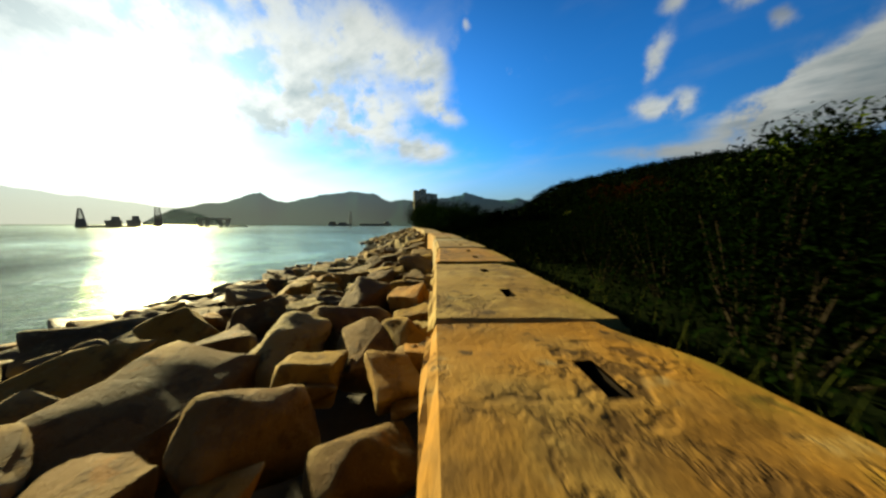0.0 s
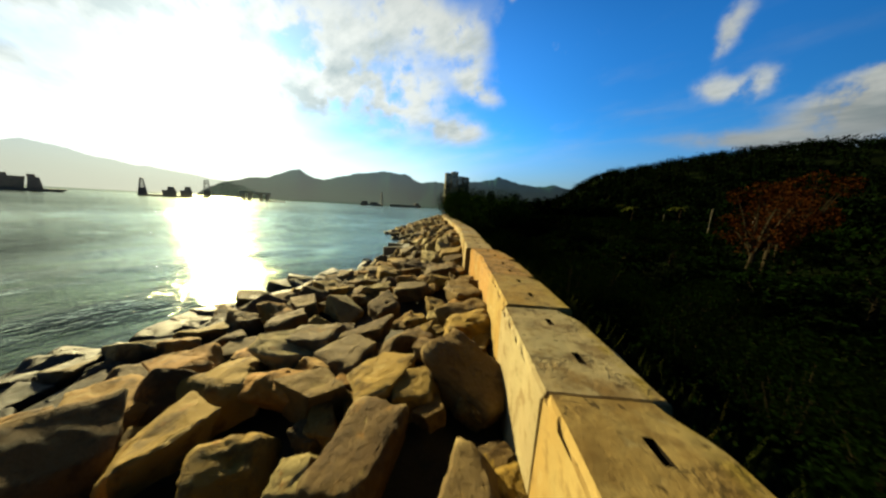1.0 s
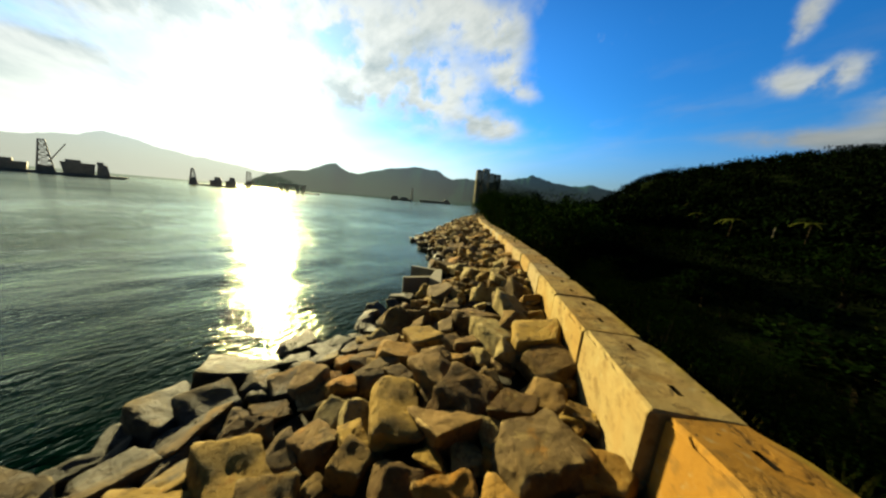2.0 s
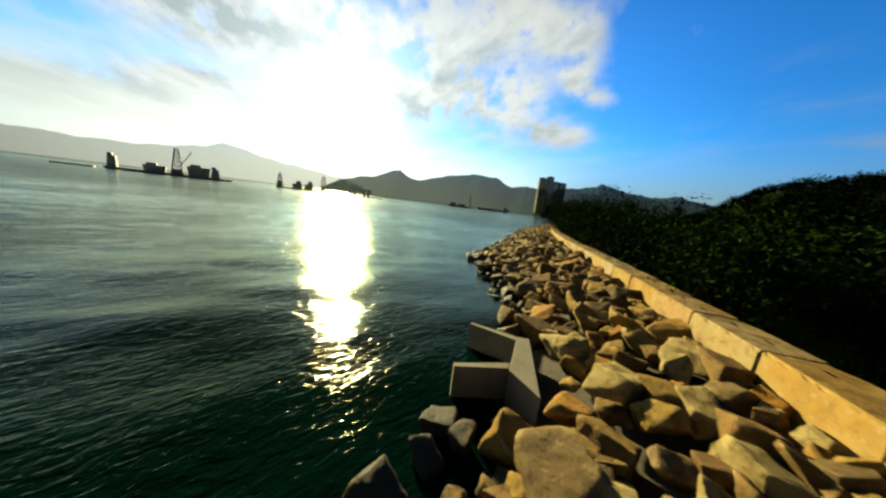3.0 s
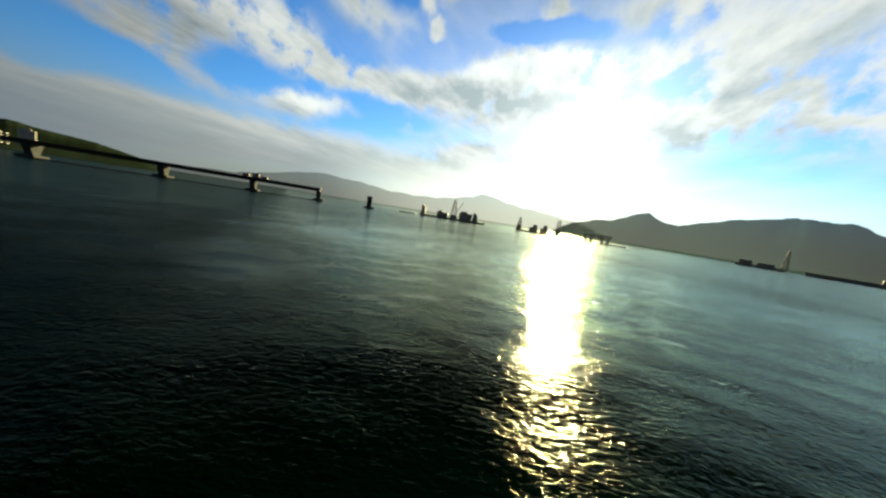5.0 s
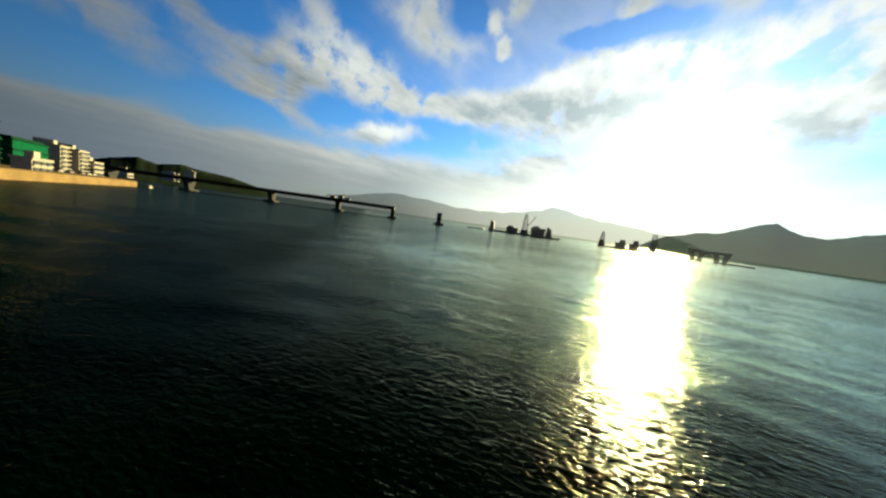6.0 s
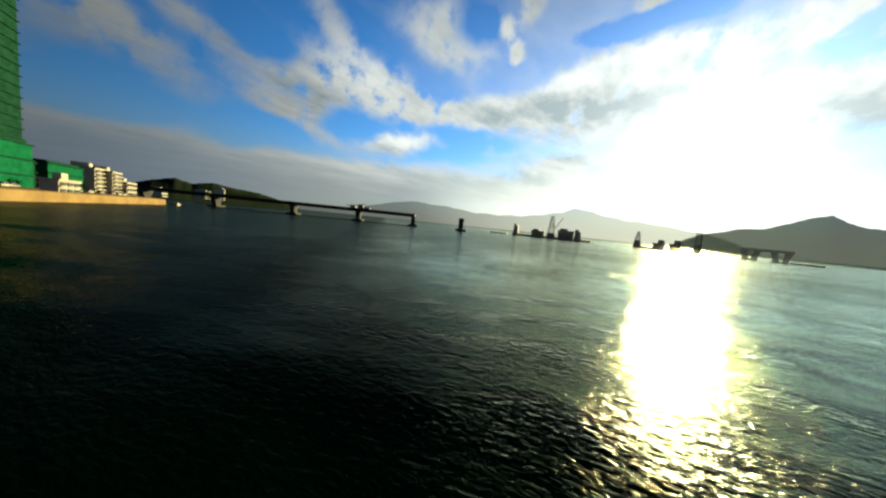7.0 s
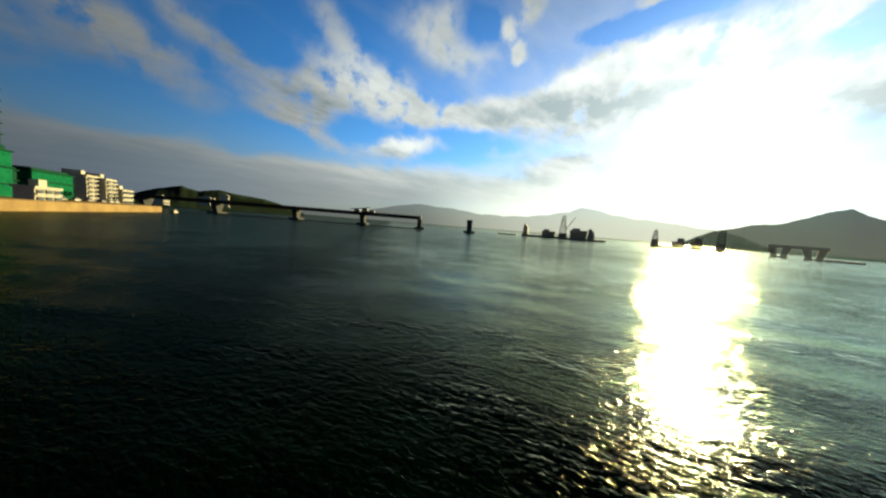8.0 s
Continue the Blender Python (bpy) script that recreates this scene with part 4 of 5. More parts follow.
def put_copies(made, spots):
    """The first of each kind goes to its first spot, copies to the others."""
    used = set()
    for k, m in spots:
        if k not in used:
            made[k].matrix_world = m
            used.add(k)
        else:
            copy_thing(made[k], m)


def make_scrub():
    rnd = random.Random(21)
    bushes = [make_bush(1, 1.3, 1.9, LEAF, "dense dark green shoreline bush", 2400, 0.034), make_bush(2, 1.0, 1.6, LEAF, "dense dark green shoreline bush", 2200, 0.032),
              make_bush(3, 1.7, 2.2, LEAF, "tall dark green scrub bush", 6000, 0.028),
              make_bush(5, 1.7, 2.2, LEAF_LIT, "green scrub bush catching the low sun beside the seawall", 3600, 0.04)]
    spots = []
    for k in range(104):
        y = rnd.uniform(-3, 100)
        x = lerp(EDGE, y) + 1.75 + rnd.random() ** 1.5 * 13
        kind = 1 if x < lerp(EDGE, y) + 2.4 else rnd.choice((0, 0, 1))
        s = rnd.uniform(0.7, 1.05)
        spots.append((kind, Matrix.LocRotScale((x, y, land(x, y) - 0.05), Euler((0, 0, rnd.uniform(0, 6.28))), (s * 1.15, s * 1.15, s * rnd.uniform(0.7, 0.95)))))
    for x, y, s in ((2.9, 2.4, .9), (3.6, 4.4, 1.05), (4.9, 6.6, 1.1), (2.7, 0.8, .9), (4.3, 2.9, 1.2), (5.6, 9.0, 1.1), (3.4, 7.2, .8), (7.0, 8.2, 1.25), (6.0, 5.2, 1.2), (8.5, 11.5, 1.2)):
        spots.append((2, Matrix.LocRotScale((x, y, land(x, y) - 0.05), Euler((0, 0, x * 3)), (s, s, s))))
    for _ in range(64):
        y = rnd.uniform(40, 116)
        x = lerp(EDGE, y) + 2.2 + rnd.random() * 7
        s = rnd.uniform(1.3, 2.2)
        spots.append((3, Matrix.LocRotScale((x, y, land(x, y) - 0.05), Euler((0, 0, rnd.uniform(0, 6.28))), (s, s, s * rnd.uniform(0.7, 1.0)))))
    for _ in range(56):
        y = rnd.uniform(2.5, 46)
        x = lerp(EDGE, y) + 2.7 + rnd.random() * 4.5
        s = rnd.uniform(0.75, 1.15)
        spots.append((2, Matrix.LocRotScale((x, y, land(x, y) - 0.05), Euler((0, 0, rnd.uniform(0, 6.28))), (s, s, s * rnd.uniform(0.8, 1.1)))))
    for k in range(56):
        y = 0.8 + k * 0.5 + rnd.uniform(-.4, .4)
        x = lerp(EDGE, y) + 2.15 + rnd.random() * 1.5
        s = rnd.uniform(0.8, 1.1)
        spots.append((rnd.choice((0, 2)), Matrix.LocRotScale((x, y, land(x, y) - 0.05), Euler((0, 0, rnd.uniform(0, 6.28))), (s * 0.85, s * 0.85, s))))
    put_copies(bushes, spots)
    trees = [make_tree(7, 3.6, 2.6, LEAF_TREE, "small dark tree close behind the seawall", 1900, 0.10),
             make_tree(8, 11, 8, LEAF_TREE, "dark broad-leaved tree on the shore", 3200, 0.26),
             make_tree(9, 8, 6.5, LEAF_TREE, "dark broad-leaved tree in the scrub", 2600, 0.24),
             make_tree(12, 3.1, 1.5, LEAF_YOUNG, "slender young tree with yellow-green leaves above the scrub", 620, 0.075),
             make_tree(4, 6.0, 3.4, LEAF_RED, "small withered reddish-brown tree among green scrub", 2400, 0.10)]
    spots = [(0, Matrix.LocRotScale((5.6, 4.3, 2.3), Euler((0, 0, 1)), (1, 1, .85))), (0, Matrix.LocRotScale((7.2, 3.2, 2.3), Euler((0, 0, 3)), (1, 1, .9)))]
    for x, y, s in ((4.3, 3.6, .79), (6.0, 5.6, .80), (9.5, 9.0, .85)):
        spots.append((3, Matrix.LocRotScale((x, y, land(x, y) - 0.1), Euler((0, 0, x * 7)), (s, s, s))))
    for x, y, s in ((13.4, 20.9, .82), (15.4, 22.0, .92), (17.6, 23.4, 1.0), (20.0, 24.8, 1.1)):
        spots.append((4, Matrix.LocRotScale((x, y, land(x, y) - 0.1), Euler((0, 0, x)), (s, s, s))))
    for _ in range(90):
        y = rnd.uniform(78, 150)
        x = max(coast(y), lerp(EDGE, min(y, 118))) + 5 + rnd.random() * 55
        s = rnd.uniform(0.5, 0.85)
        spots.append((rnd.choice((1, 2)), Matrix.LocRotScale((x, y, land(x, y) - 0.1), Euler((0, 0, rnd.uniform(0, 6.28))), (s, s, s * rnd.uniform(0.85, 1.1)))))
    for _ in range(210):
        y = rnd.uniform(2, 95)
        x = lerp(EDGE, y) + 5.5 + rnd.random() ** 1.3 * 48
        s = rnd.uniform(0.55, 0.95)
        spots.append((0, Matrix.LocRotScale((x, y, land(x, y) - 0.1), Euler((0, 0, rnd.uniform(0, 6.28))), (s * 1.5, s * 1.5, s * rnd.uniform(0.7, 0.95)))))
    for _ in range(22):
        y = rnd.uniform(44, 84)
        x = lerp(EDGE, y) + 4.0 + rnd.random() * 7
        s = rnd.uniform(1.0, 1.45)
        spots.append((0, Matrix.LocRotScale((x, y, land(x, y) - 0.1), Euler((0, 0, rnd.uniform(0, 6.28))), (s * 1.2, s * 1.2, s))))
    put_copies(trees, spots)
    # the low scrub between and beyond the bushes
    verts, faces = [], []
    for _ in range(5200):
        y = rnd.uniform(-8, 150)
        x = coast(y) + 1.7 + rnd.random() ** 1.5 * 75
        z = land(x, y)
        wide = 0.55 + 0.02 * (x - coast(y))
        centres = [((x + rnd.uniform(-.7, .7), y + rnd.uniform(-.7, .7), z + rnd.uniform(0.05, 0.5) + wide * 0.25), wide) for _ in range(3)]
        v, f = leaves(rnd, centres, 46, 1.0, 0.028 + 0.008 * (x - coast(y)))
        b = len(verts)
        verts += v
        faces += [tuple(i + b for i in q) for q in f]
    for _ in range(2600):
        y = rnd.uniform(-3, 70)
        x = lerp(EDGE, y) + WALL_W + 0.25 + rnd.random() ** 1.2 * 4.5
        z = land(x, y)
        centres = [((x + rnd.uniform(-.3, .3), y + rnd.uniform(-.3, .3), z + rnd.uniform(0.0, 0.32)), 0.32) for _ in range(3)]
        v, f = leaves(rnd, centres, 60, 1.0, 0.03)
        b = len(verts)
        verts += v
        faces += [tuple(i + b for i in q) for q in f]
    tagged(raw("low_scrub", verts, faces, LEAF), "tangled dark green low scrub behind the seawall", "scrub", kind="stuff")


def make_palms():
    """Young palms with pale stems, and pale marker posts in the scrub."""
    rnd = random.Random(14)
    for x, y, h in ((33.2, 63.6, 4.2), (38.7, 59.0, 4.4), (47, 92, 4.6)):
        top = empty("palm", pose(x, y, land(x, y)), "young palm with a pale stem and yellowish fronds", "palm", "palms in the scrub")
        stem = bmesh.new()
        bar(stem, (0, 0, -0.2), (0.25, 0, h), 0.09, 8, 0.06)
        part("stem", stem, BARK, top)
        for k in range(9):
            a, droop = k * 0.7 + rnd.uniform(-.2, .2), rnd.uniform(0.2, 1.0)
            verts, faces = [], []
            for j in range(7):
                t = j / 6
                r = 2.0 * t
                zz = h + 0.9 * t - (1.0 + droop) * t * t
                w = 0.34 * math.sin(math.pi * min(t + 0.08, 1)) + 0.02
                verts += [(0.25 + r * math.cos(a) - w * math.sin(a), r * math.sin(a) + w * math.cos(a), zz - 0.1), (0.25 + r * math.cos(a), r * math.sin(a), zz), (0.25 + r * math.cos(a) + w * math.sin(a), r * math.sin(a) - w * math.cos(a), zz - 0.1)]
            for j in range(6):
                b = j * 3
                faces += [(b, b + 1, b + 4, b + 3), (b + 1, b + 2, b + 5, b + 4)]
            raw("frond", verts, faces, GRASS, True, top)
    for x, y, h in ((26, 38, 3.6), (28.1, 35.7, 3.0), (41, 66, 3.4)):
        post = bmesh.new()
        bar(post, (0, 0, -0.3), (0.2, 0.1, h), 0.03, 8)
        ob = mesh_object("marker_post", post, PALE)
        ob.location = (x, y, land(x, y))
        tagged(ob, "thin pale leaning post in the dark scrub", "post", "posts in the scrub")


def make_woods():
    """The wooded hillside: leafy clumps, one beside the other."""
    rnd = random.Random(33)
    verts, faces = [], []
    for _ in range(2600):
        az = rnd.uniform(-80, -2)
        r = rnd.uniform(75, 340)
        x, y = -r * math.sin(radians(az)) * 1.0, 15 + r * math.cos(radians(az))
        if x < coast(y) + 8:
            continue
        z = land(x, y)
        size = rnd.uniform(2.6, 5.0)
        centres = [((x + rnd.uniform(-.5, .5) * size, y + rnd.uniform(-.5, .5) * size, z + size * rnd.uniform(0.3, 1.0)), size * 0.55) for _ in range(4)]
        v, f = leaves(rnd, centres, 55, 1.0, 0.75)
        b = len(verts)
        verts += v
        faces += [tuple(i + b for i in q) for q in f]
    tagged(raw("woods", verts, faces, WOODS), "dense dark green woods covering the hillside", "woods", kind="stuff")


def make_grass():
    """Dry blades along the landward foot of the seawall and over the scrub ground."""
    rnd = random.Random(8)
    verts, faces = [], []
    for k in range(7000):
        y = rnd.uniform(-4, 75)
        x = lerp(EDGE, y) + WALL_W + 0.02 + (rnd.random() ** 3) * 0.9
        z = land(x, y) - 0.05
        h = rnd.uniform(0.2, 0.5)
        a = rnd.uniform(0, 6.28)
        w = 0.006
        tip = (x + 0.35 * h * math.cos(a), y + 0.35 * h * math.sin(a), z + h)
        b = len(verts)
        verts += [(x - w * math.sin(a), y + w * math.cos(a), z), (x + w * math.sin(a), y - w * math.cos(a), z), tip]
        faces.append((b, b + 1, b + 2))
    tagged(raw("grass", verts, faces, GRASS), "dry yellowish grass along the back of the seawall", "grass", kind="stuff")


make_scrub()
make_palms()
make_woods()
make_grass()


# ---------------------------------------------------------------- far things on the water
def from_bay(az, distance, eye=(-54.5, 25.0)):
    return Vector((eye[0] - distance * math.sin(radians(az)), eye[1] + distance * math.cos(radians(az)), 0))


def make_pier(at, turn, deck, name="bridge_pier", label="dark concrete viaduct pier with a flared head"):
    top = empty(name, Matrix.Translation(at) @ Matrix.Rotation(turn, 4, "Z"), label, "bridge pier", "viaduct piers")
    cap = bmesh.new()
    box(cap, (12, 9, 2.6), (0, 0, -0.6), 0, 0.15)
    part("pile_cap", cap, PIER, top)
    stem = bmesh.new()
    prism(stem, [(-3.0, 1.9), (3.0, 1.9), (3.2, deck - 5), (5.2, deck - 0.6), (5.2, deck), (-5.2, deck), (-5.2, deck - 0.6), (-3.2, deck - 5)], 4.0, Matrix())
    part("column", stem, PIER, top)
    return top


def make_viaduct():
    line = [from_bay(a, 261 / math.cos(radians(90 - a))) for a in (91.5, 103, 114.9, 126.2, 134.0, 140.0)]
    top = empty("viaduct", Matrix.Translation(line[0]), "unfinished dark concrete viaduct over the water", "viaduct")
    for k, (a, b) in enumerate(zip(line, line[1:])):
        way = b - a
        turn = math.atan2(way.y, way.x)
        girder = bmesh.new()
        m = Matrix.Translation((a + b) / 2 - line[0]) @ Matrix.Rotation(turn - math.pi / 2, 4, "Z")
        prism(girder, [(-2.6, 9.0), (2.6, 9.0), (3.4, 11.0), (6.4, 11.8), (6.4, 12.2), (-6.4, 12.2), (-6.4, 11.8), (-3.4, 11.0)], way.length - 0.1, m)
        part("girder", girder, PIER, top)
    end = bmesh.new()
    box(end, (13.4, 1.2, 3.6), (0, 1.0, 9.2))
    part("end_formwork", end, STEEL, top)
    rig = bmesh.new()
    mid = line[1] - line[0]
    for dx, dy, h in ((-2, -6, 2.2), (1.5, 2, 3.4), (-1, 8, 1.8)):
        box(rig, (4, 5, h), (mid.x + dx, mid.y + dy, 12.2), 0, 0.1)
    bar(rig, (mid.x, mid.y - 12, 14), (mid.x, mid.y + 6, 16.5), 0.35)
    part("launching_gantry", rig, STEEL, top)
    for p in line[:5]:
        make_pier(p, 0, 9.0)
    for k, (a, b) in enumerate(zip(line, line[1:4])):
        way = b - a
        walkway = empty("floating_walkway", Matrix.Translation((a + b) / 2 + Vector((6, 0, 0))) @ Matrix.Rotation(math.atan2(way.y, way.x), 4, "Z"), "thin dark floating walkway beside the viaduct piers", "walkway", "floating walkways")
        w = bmesh.new()
        box(w, (way.length, 1.6, 0.9), (0, 0, -0.3), 0, 0.1)
        part("walkway_deck", w, PIER, walkway)
    make_pier(from_bay(81, 264), 0, 12.4, label="lone unfinished viaduct pier with a flared head")


def lattice(bm, at, height, low, high, bays):
    """A tapering lattice mast."""
    at = Vector(at)

    def leg(k, t):
        w = low + (high - low) * t
        sx, sy = ((-1, -1), (1, -1), (1, 1), (-1, 1))[k % 4]
        return at + Vector((sx * w, sy * w, height * t))

    for k in range(4):
        bar(bm, leg(k, 0), leg(k, 1), 0.45, 5)
        for b in range(bays):
            bar(bm, leg(k, b / bays), leg(k + 1, (b + 1) / bays), 0.28, 4)
            bar(bm, leg(k, (b + 1) / bays), leg(k + 1, (b + 1) / bays), 0.28, 4)
    return bm


def hull(bm, length, width, height):
    outline = [(-length / 2, height), (-length / 2 + 2, -1.0), (length / 2 - 5, -1.0), (length / 2, height)]
    return prism(bm, outline, width, Matrix())


def make_barge_a():
    a, b = from_bay(70.2, 372), from_bay(55.4, 372)
    way = b - a
    L = way.length
    top = empty("works_barge", Matrix.Translation((a + b) / 2) @ Matrix.Rotation(math.atan2(way.y, way.x), 4, "Z"), "long dark works barge with a crane and pier segments", "barge", "barges in the bay")
    h = bmesh.new()
    hull(h, L, 22, 2.4)
    part("barge_hull", h, HULL, top)
    for x, w, d, hh, taper in ((-.455, 6.5, 8, 10.5, 0.8), (-.16, 15, 12, 6.0, 1.1), (.19, 17, 12, 9.5, 1.14), (.335, 8, 8, 9.5, 0.7)):
        s = bmesh.new()
        box(s, (w, d, hh), (x * L, 0, 2.4), 0, 0.3, taper)
        box(s, (w * 0.5, d * 0.8, 2.4), (x * L - w * 0.15, 0, 2.4 + hh - 0.1), 0, 0.2)
        part("deck_load", s, STEEL, top)
    m = bmesh.new()
    lattice(m, (0.01 * L, 0, 2.4), 26, 4.5, 1.6, 6)
    box(m, (9, 8, 5), (0.01 * L, 0, 2.4), 0, 0.2)
    part("crane_mast", m, STEEL, top)
    j = bmesh.new()
    for dy in (-.8, .8):
        bar(j, (0.05 * L, dy, 13), (0.135 * L, dy, 27), 0.4, 5)
    for k in range(7):
        t = k / 7
        bar(j, (0.05 * L + t * .085 * L, -.8, 13 + 14 * t), (0.05 * L + (t + .14) * .085 * L, .8, 13 + 14 * (t + .14)), 0.22, 4)
    part("crane_jib", j, STEEL, top)
    tug = empty("pontoon", Matrix.Translation(from_bay(73, 372)), "low dark pontoon beside the works barge", "pontoon")
    p = bmesh.new()
    box(p, (24, 8, 1.6), (0, 0, -0.4), math.atan2(way.y, way.x), 0.2)
    part("pontoon_deck", p, HULL, tug)


def make_barge_b():
    a, b = from_bay(48.9, 400), from_bay(40.0, 400)
    way = b - a
    L = way.length
    top = empty("works_barge", Matrix.Translation((a + b) / 2) @ Matrix.Rotation(math.atan2(way.y, way.x), 4, "Z"), "dark works barge with two derricks and plant on deck", "barge", "barges in the bay")
    h = bmesh.new()
    hull(h, L, 18, 2.2)
    part("barge_hull", h, HULL, top)
    for x, tall in ((-.44, 17), (.43, 20)):
        m = bmesh.new()
        lattice(m, (x * L, 0, 2.2), tall, 3.2, 1.0 if x < 0 else 2.0, 5)
        box(m, (6.5, 7, 6.5), (x * L, 0, 2.2), 0, 0.2, 0.8)
        part("derrick", m, STEEL, top)
    for x, w, hh in ((-.10, 11, 9), (.13, 10, 10)):
        s = bmesh.new()
        box(s, (w, 9, hh * 0.6), (x * L, 0, 2.2), 0, 0.3, 1.1)
        box(s, (w * 0.6, 7, hh * 0.45), (x * L + w * 0.15, 0, 2.2 + hh * 0.6), 0, 0.3, 0.85)
        part("deck_plant", s, STEEL, top)


def make_platform():
    a, b = from_bay(36.1, 420), from_bay(31.3, 420)
    way = b - a
    L = way.length
    top = empty("pier_table", Matrix.Translation((a + b) / 2) @ Matrix.Rotation(math.atan2(way.y, way.x), 4, "Z"), "dark bridge segment standing on two pairs of raking piers", "bridge segment")
    d = bmesh.new()
    box(d, (L, 14, 2.6), (0, 0, 9.4), 0, 0.3)
    part("deck_slab", d, PLATFORM, top)
    for x in (-.30, .28):
        for lean in (-1, 1):
            leg = bmesh.new()
            prism(leg, [(x * L + lean * 2.6 - 1.8, -1), (x * L + lean * 2.6 + 1.8, -1), (x * L + lean * 4.6 + 2.6, 9.5), (x * L + lean * 4.6 - 2.6, 9.5)], 8, Matrix())
            part("raking_pier", leg, PLATFORM, top)
        cap = bmesh.new()
        box(cap, (11, 12, 1.8), (x * L, 0, -0.5), 0, 0.2)
        part("pile_cap", cap, PLATFORM, top)
    low = empty("pontoon", Matrix.Translation(from_bay(30.2, 420)), "low dark pontoon beside the bridge segment", "pontoon")
    p = bmesh.new()
    box(p, (20, 8, 2.0), (0, 0, -0.4), math.atan2(way.y, way.x), 0.2)
    part("pontoon_deck", p, HULL, low)


def make_mast_barge():
    eye = (-5.0, 15.0)
    a, b = from_bay(20.5, 760, eye), from_bay(15.9, 760, eye)
    way = b - a
    turn = math.atan2(way.y, way.x)
    top = empty("piling_barge", Matrix.Translation((a + b) / 2) @ Matrix.Rotation(turn, 4, "Z"), "dark piling barge with a tall slender mast", "barge", "barges in the bay")
    h = bmesh.new()
    hull(h, way.length, 20, 4)
    part("barge_hull", h, HULL, top)
    c = bmesh.new()
    box(c, (16, 12, 7), (-way.length * 0.3, 0, 4), 0, 0.3)
    box(c, (20, 12, 5), (way.length * 0.1, 0, 4), 0, 0.3)
    part("deck_house", c, STEEL, top)
    m = bmesh.new()
    lattice(m, (way.length * 0.44, 0, 4), 32, 3.4, 1.0, 6)
    part("mast", m, STEEL, top)
    a, b = from_bay(14.5, 780, eye), from_bay(8.0, 780, eye)
    way = b - a
    top = empty("cargo_barge", Matrix.Translation((a + b) / 2) @ Matrix.Rotation(math.atan2(way.y, way.x), 4, "Z"), "long low dark barge on the far water", "barge", "barges in the bay")
    h = bmesh.new()
    hull(h, way.length, 18, 6)
    part("barge_hull", h, HULL, top)
    c = bmesh.new()
    box(c, (12, 10, 6), (way.length * 0.35, 0, 6), 0, 0.3)
    part("deck_house", c, STEEL, top)


make_viaduct()
make_barge_a()
make_barge_b()
make_platform()
make_mast_barge()


# ---------------------------------------------------------------- buildings
def make_block(name, at, turn, size, storeys, bays, wall, label, category="building", group="", balcony=True, glass=None):
    """A block of flats or offices: walls, a parapet, a window with a sill or balcony for each bay of each storey on the front."""
    w, d, h = size
    top = empty(name, Matrix.Translation(at) @ Matrix.Rotation(turn, 4, "Z"), label, category, group)
    b = bmesh.new()
    box(b, (w, d, h), (0, 0, -1))
    part("wall", b, wall, top)
    r = bmesh.new()
    box(r, (w + 0.8, d + 0.8, 0.8), (0, 0, h - 1.05))
    box(r, (w * 0.3, d * 0.5, 2.4), (0, 0, h - 0.3))
    part("roof", r, wall, top)
    pane = bmesh.new()
    sh, bw = h / storeys, w / bays
    box(pane, (bw * 0.72, 0.5, sh * 0.5), (0, 0, 0))
    pane_me = bpy.data.meshes.new("window")
    pane.to_mesh(pane_me)
    pane.free()
    pane_me.materials.append(glass or WINDOW)
    sill = bmesh.new()
    box(sill, (bw * 0.94, 1.3 if balcony else 0.5, sh * 0.22), (0, 0, 0))
    sill_me = bpy.data.meshes.new("balcony")
    sill.to_mesh(sill_me)
    sill.free()
    sill_me.materials.append(wall)
    for s in range(storeys):
        for k in range(bays):
            x = (k + 0.5) * bw - w / 2
            window = new("window", pane_me)
            window.parent = top
            window.location = (x, -d / 2 - 0.12, s * sh + sh * 0.35 - 1)
            ledge = new("balcony" if balcony else "sill", sill_me)
            ledge.parent = window
            ledge.location = (0, -0.18, -sh * 0.25)
    return top


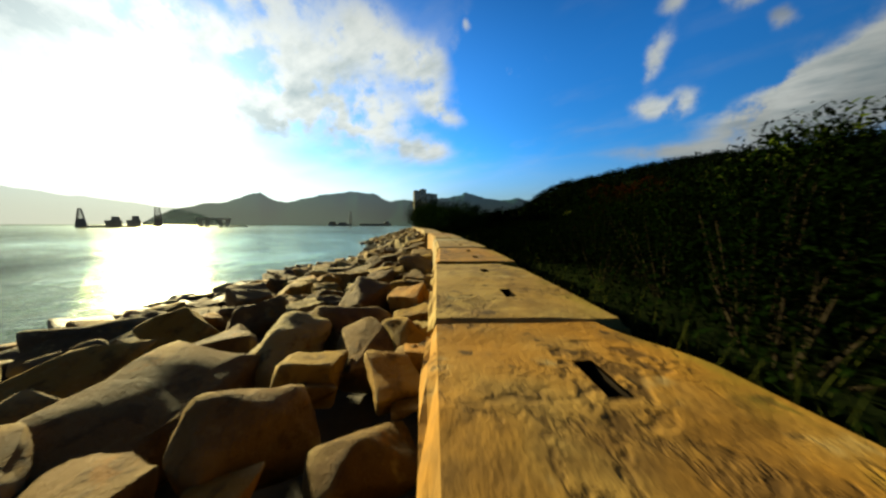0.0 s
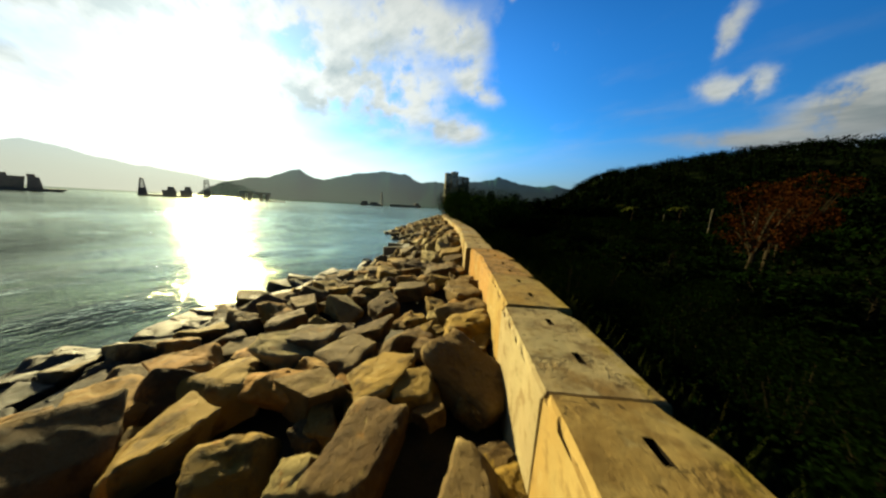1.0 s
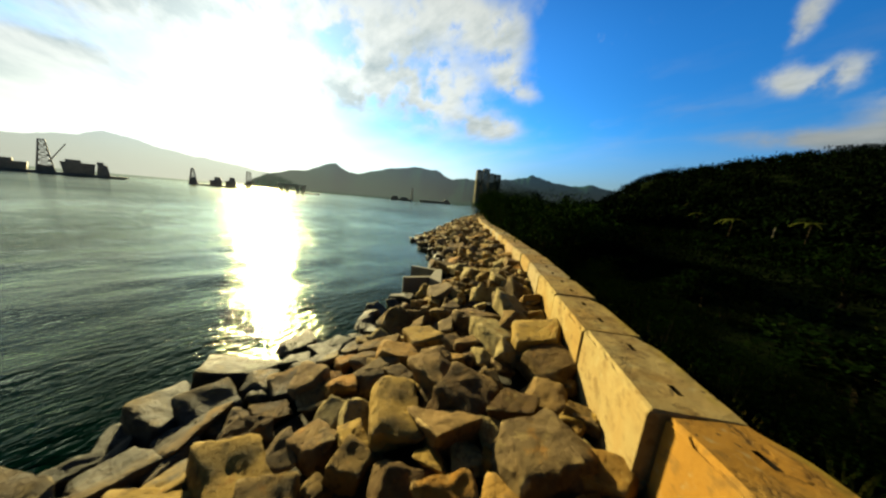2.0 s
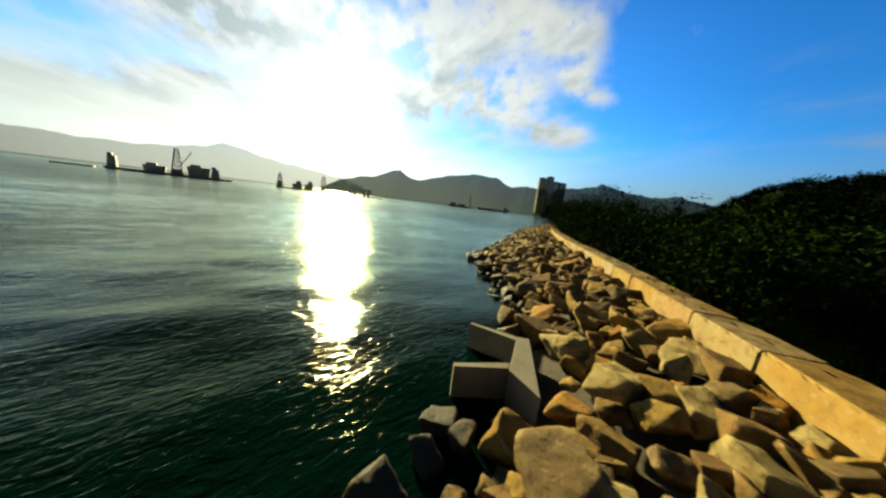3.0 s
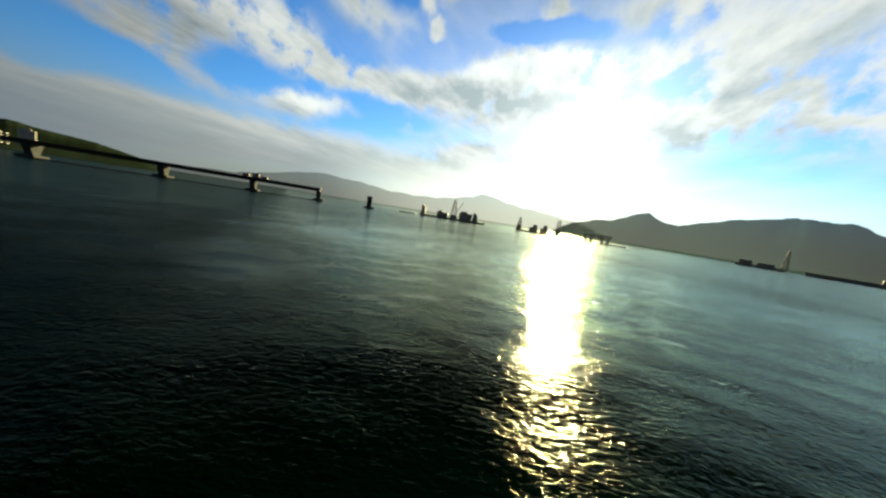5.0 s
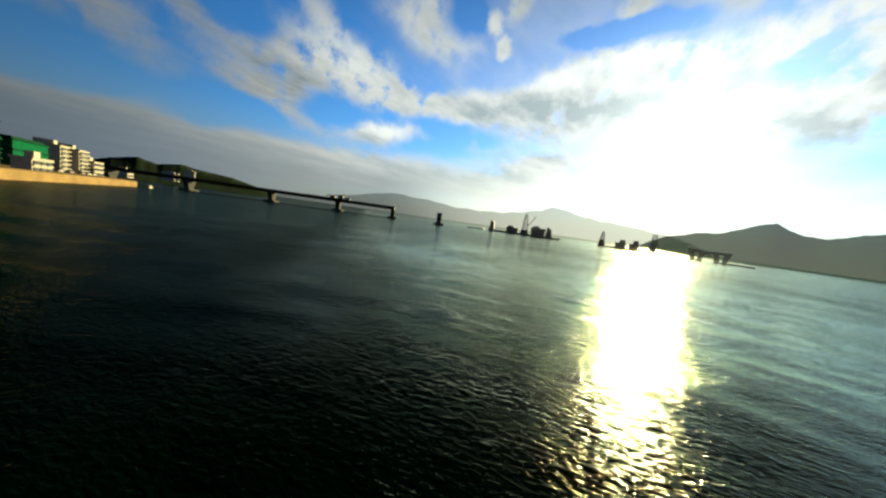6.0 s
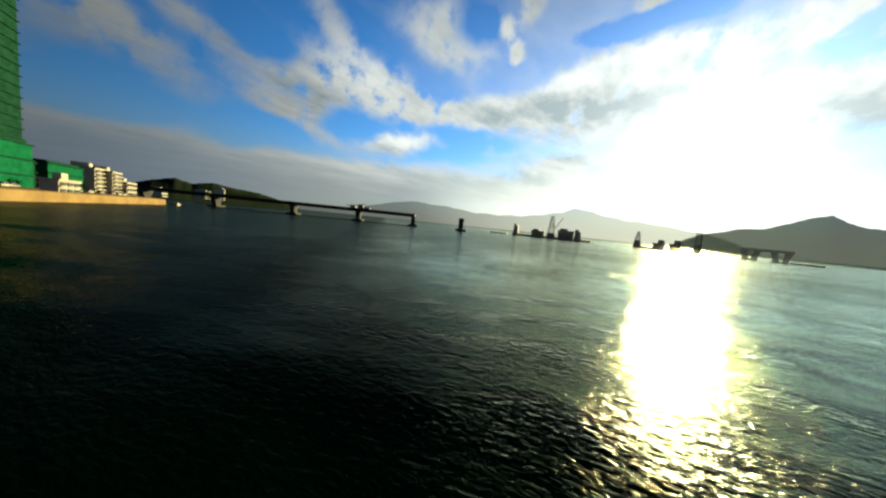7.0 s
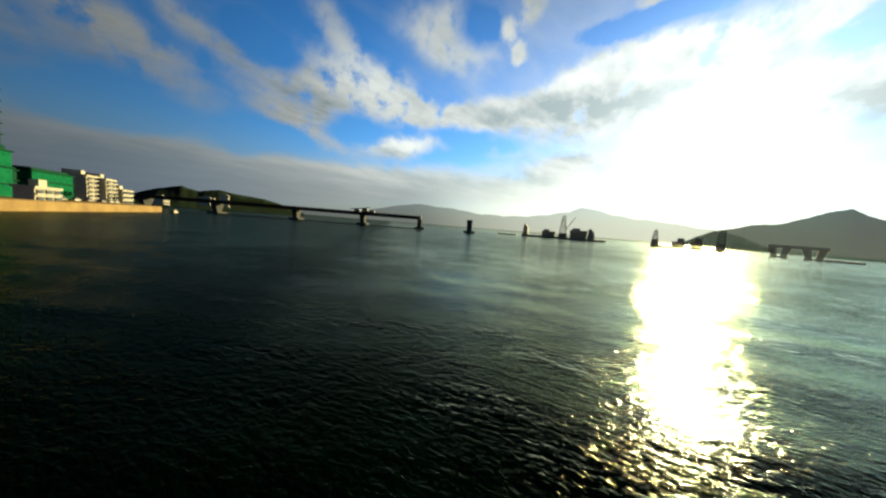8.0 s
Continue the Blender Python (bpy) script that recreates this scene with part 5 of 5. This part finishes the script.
def make_city():
    # quay
    line = [Vector((-236, -141, 0)), Vector((-134, -92, 0)), Vector((-30, -42, 0))]
    verts, faces = [], []
    for k, p in enumerate(line):
        for q in ((0, 0, -2), (0.0, 0.0, 3.2), (0.3, -0.6, 3.5), (-40 if k == 0 else 60, -130, 4.0)):
            verts.append((p.x + q[0], p.y + q[1], q[2]))
    for k in range(2):
        for j in range(3):
            a = k * 4 + j
            faces.append((a, a + 4, a + 5, a + 1))
    faces.append((0, 1, 2, 3))
    tagged(raw("quay", verts, faces, QUAY), "long sunlit sand-coloured quay wall", "quay", kind="structure")
    along = math.atan2(49, 102)
    face = along + math.pi          # fronts look at the water

    def spot(az, d, z=3.6):
        p = from_bay(az, d)
        return Vector((p.x, p.y, z))

    front = along + math.pi
    make_block("apartment_block", spot(140.0, 255), front, (11, 14, 14.5), 6, 2, CREAM, "cream six-storey apartment block with balconies", group="apartment blocks on the quay")
    make_block("apartment_block", spot(138.5, 262), front, (10.5, 14, 14.0), 6, 2, CREAM, "cream six-storey apartment block with balconies", group="apartment blocks on the quay")
    make_block("office_building", spot(136.8, 280), front, (13, 12, 9), 3, 4, CREAM, "low cream office building behind the quay", balcony=False)
    make_block("site_office", spot(142.5, 172), front, (12, 4.5, 4.8), 2, 3, CREAM, "cream two-storey site office on the quay", balcony=False)
    make_block("hotel", spot(127.4, 620, 8), front, (36, 14, 13), 3, 8, CREAM, "pale long building before the dark hills", balcony=False)
    make_block("tower_house", spot(125.3, 620, 8), front, (11, 12, 20), 6, 2, CREAM, "pale narrow tower house before the dark hills", balcony=False)
    make_block("shed", spot(132.6, 420, 5), front, (16, 10, 7), 2, 4, CREAM, "pale low shed near the end of the viaduct", balcony=False)
    rnd = random.Random(17)
    for k in range(16):
        a, b = Vector((-222, -139, 3.52)), Vector((-128, -93, 3.56))
        p = a.lerp(b, (k + rnd.uniform(0.1, 0.9)) / 16)
        if rnd.random() < 0.45:
            car = empty("car", Matrix.Translation(p + Vector((3, -6, 0))) @ Matrix.Rotation(along, 4, "Z"), "small pale car parked on the quay", "car", "cars on the quay")
            body = bmesh.new()
            box(body, (4.2, 1.8, 0.75), (0, 0, 0.3), 0, 0.12)
            part("body", body, CREAM if rnd.random() < 0.5 else STEEL, car)
            cab = bmesh.new()
            box(cab, (2.2, 1.6, 0.62), (-0.2, 0, 1.03), 0, 0.1, 0.78)
            part("cabin", cab, WINDOW, car)
            for dx in (-1.3, 1.3):
                for dy in (-.85, .85):
                    w = bmesh.new()
                    bar(w, (dx, dy - .1, 0.32), (dx, dy + .1, 0.32), 0.32, 10)
                    part("wheel", w, WINDOW, car)
        else:
            h = rnd.uniform(2.0, 4.0)
            tree = empty("quay_tree", Matrix.Translation(p + Vector((4, -9, 0))), "small dark tree on the quay", "tree", "trees on the quay")
            t = bmesh.new()
            bar(t, (0, 0, -0.2), (0, 0, h * 0.6), 0.12, 6, 0.06)
            part("trunk", t, BARK, tree)
            v, f = leaves(rnd, [((rnd.uniform(-1, 1), rnd.uniform(-1, 1), h * rnd.uniform(0.5, 0.9)), 1.2) for _ in range(5)], 260, 1.0, 0.3)
            raw("crown", v, f, LEAF_TREE, False, tree)
    boat = empty("motor_boat", Matrix.Translation(from_bay(131.2, 250)) @ Matrix.Rotation(0.4, 4, "Z"), "small white motor boat by the quay end", "boat")
    h = bmesh.new()
    prism(h, [(-3.2, 0.9), (-2.8, -0.3), (2.4, -0.3), (3.6, 1.1)], 2.2, Matrix())
    part("boat_hull", h, CREAM, boat)
    c = bmesh.new()
    box(c, (2.4, 1.7, 1.1), (-0.4, 0, 0.85), 0, 0.1, 0.85)
    part("cabin", c, CREAM, boat)

    def netted(name, at, size, mat, label, floors):
        w, d, h = size
        top = empty(name, Matrix.Translation(at) @ Matrix.Rotation(front, 4, "Z"), label, "building")
        b = bmesh.new()
        box(b, (w, d, h), (0, 0, -1))
        part("netting", b, mat, top)
        for s in range(floors):
            e = bmesh.new()
            box(e, (w + 1.0, d + 1.0, 0.5), (0, 0, (s + 1) * h / floors - 1.6))
            part("scaffold_deck", e, NETTING_DARK, top)
        r = bmesh.new()
        box(r, (w * 0.9, d * 0.9, 1.2), (0, 0, h - 1.2))
        part("roof", r, NETTING_DARK, top)

    netted("netted_building", spot(143.2, 228), (25, 16, 13.2), NETTING, "long building wrapped in bright green safety netting", 3)
    netted("netted_annexe", spot(146.0, 205), (11, 12, 12.0), NETTING_DARK, "low building wrapped in dark green netting", 3)
    netted("netted_tower", spot(148.2, 196), (18, 18, 90), NETTING_DARK, "high-rise under construction wrapped in green netting", 22)
    netted("netted_podium", spot(147.3, 192), (20, 14, 18.5), NETTING, "podium of the high-rise wrapped in green netting", 3)
    # towers at the end of the bay
    eye = (-5.0, 15.0)
    for az, d, w, h in ((2.75, 1180, 26, 147), (1.45, 1172, 26, 152), (0.2, 1190, 27, 136), (-0.9, 1240, 25, 139)):
        p = from_bay(az, d, eye)
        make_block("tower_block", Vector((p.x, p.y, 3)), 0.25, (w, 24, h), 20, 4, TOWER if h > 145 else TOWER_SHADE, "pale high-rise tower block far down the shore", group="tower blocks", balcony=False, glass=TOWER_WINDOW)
    # the wooded spit below the towers
    rnd = random.Random(3)
    verts, faces = [], []
    for _ in range(420):
        az, d = rnd.uniform(-9, 1.6), rnd.uniform(520, 640)
        p = from_bay(az, d, eye)
        s = rnd.uniform(4, 9)
        tall = 9 + 13 * smooth01(1.7, 0.6, az) * smooth01(-2.5, -0.5, az)
        v, f = leaves(rnd, [((p.x, p.y, rnd.uniform(0.5, tall)), s * 0.7)], 50, 1.0, 1.5)
        b = len(verts)
        verts += v
        faces += [tuple(i + b for i in q) for q in f]
    tagged(raw("spit_woods", verts, faces, WOODS), "dark low wooded spit below the tower blocks", "woods", kind="stuff")


make_city()
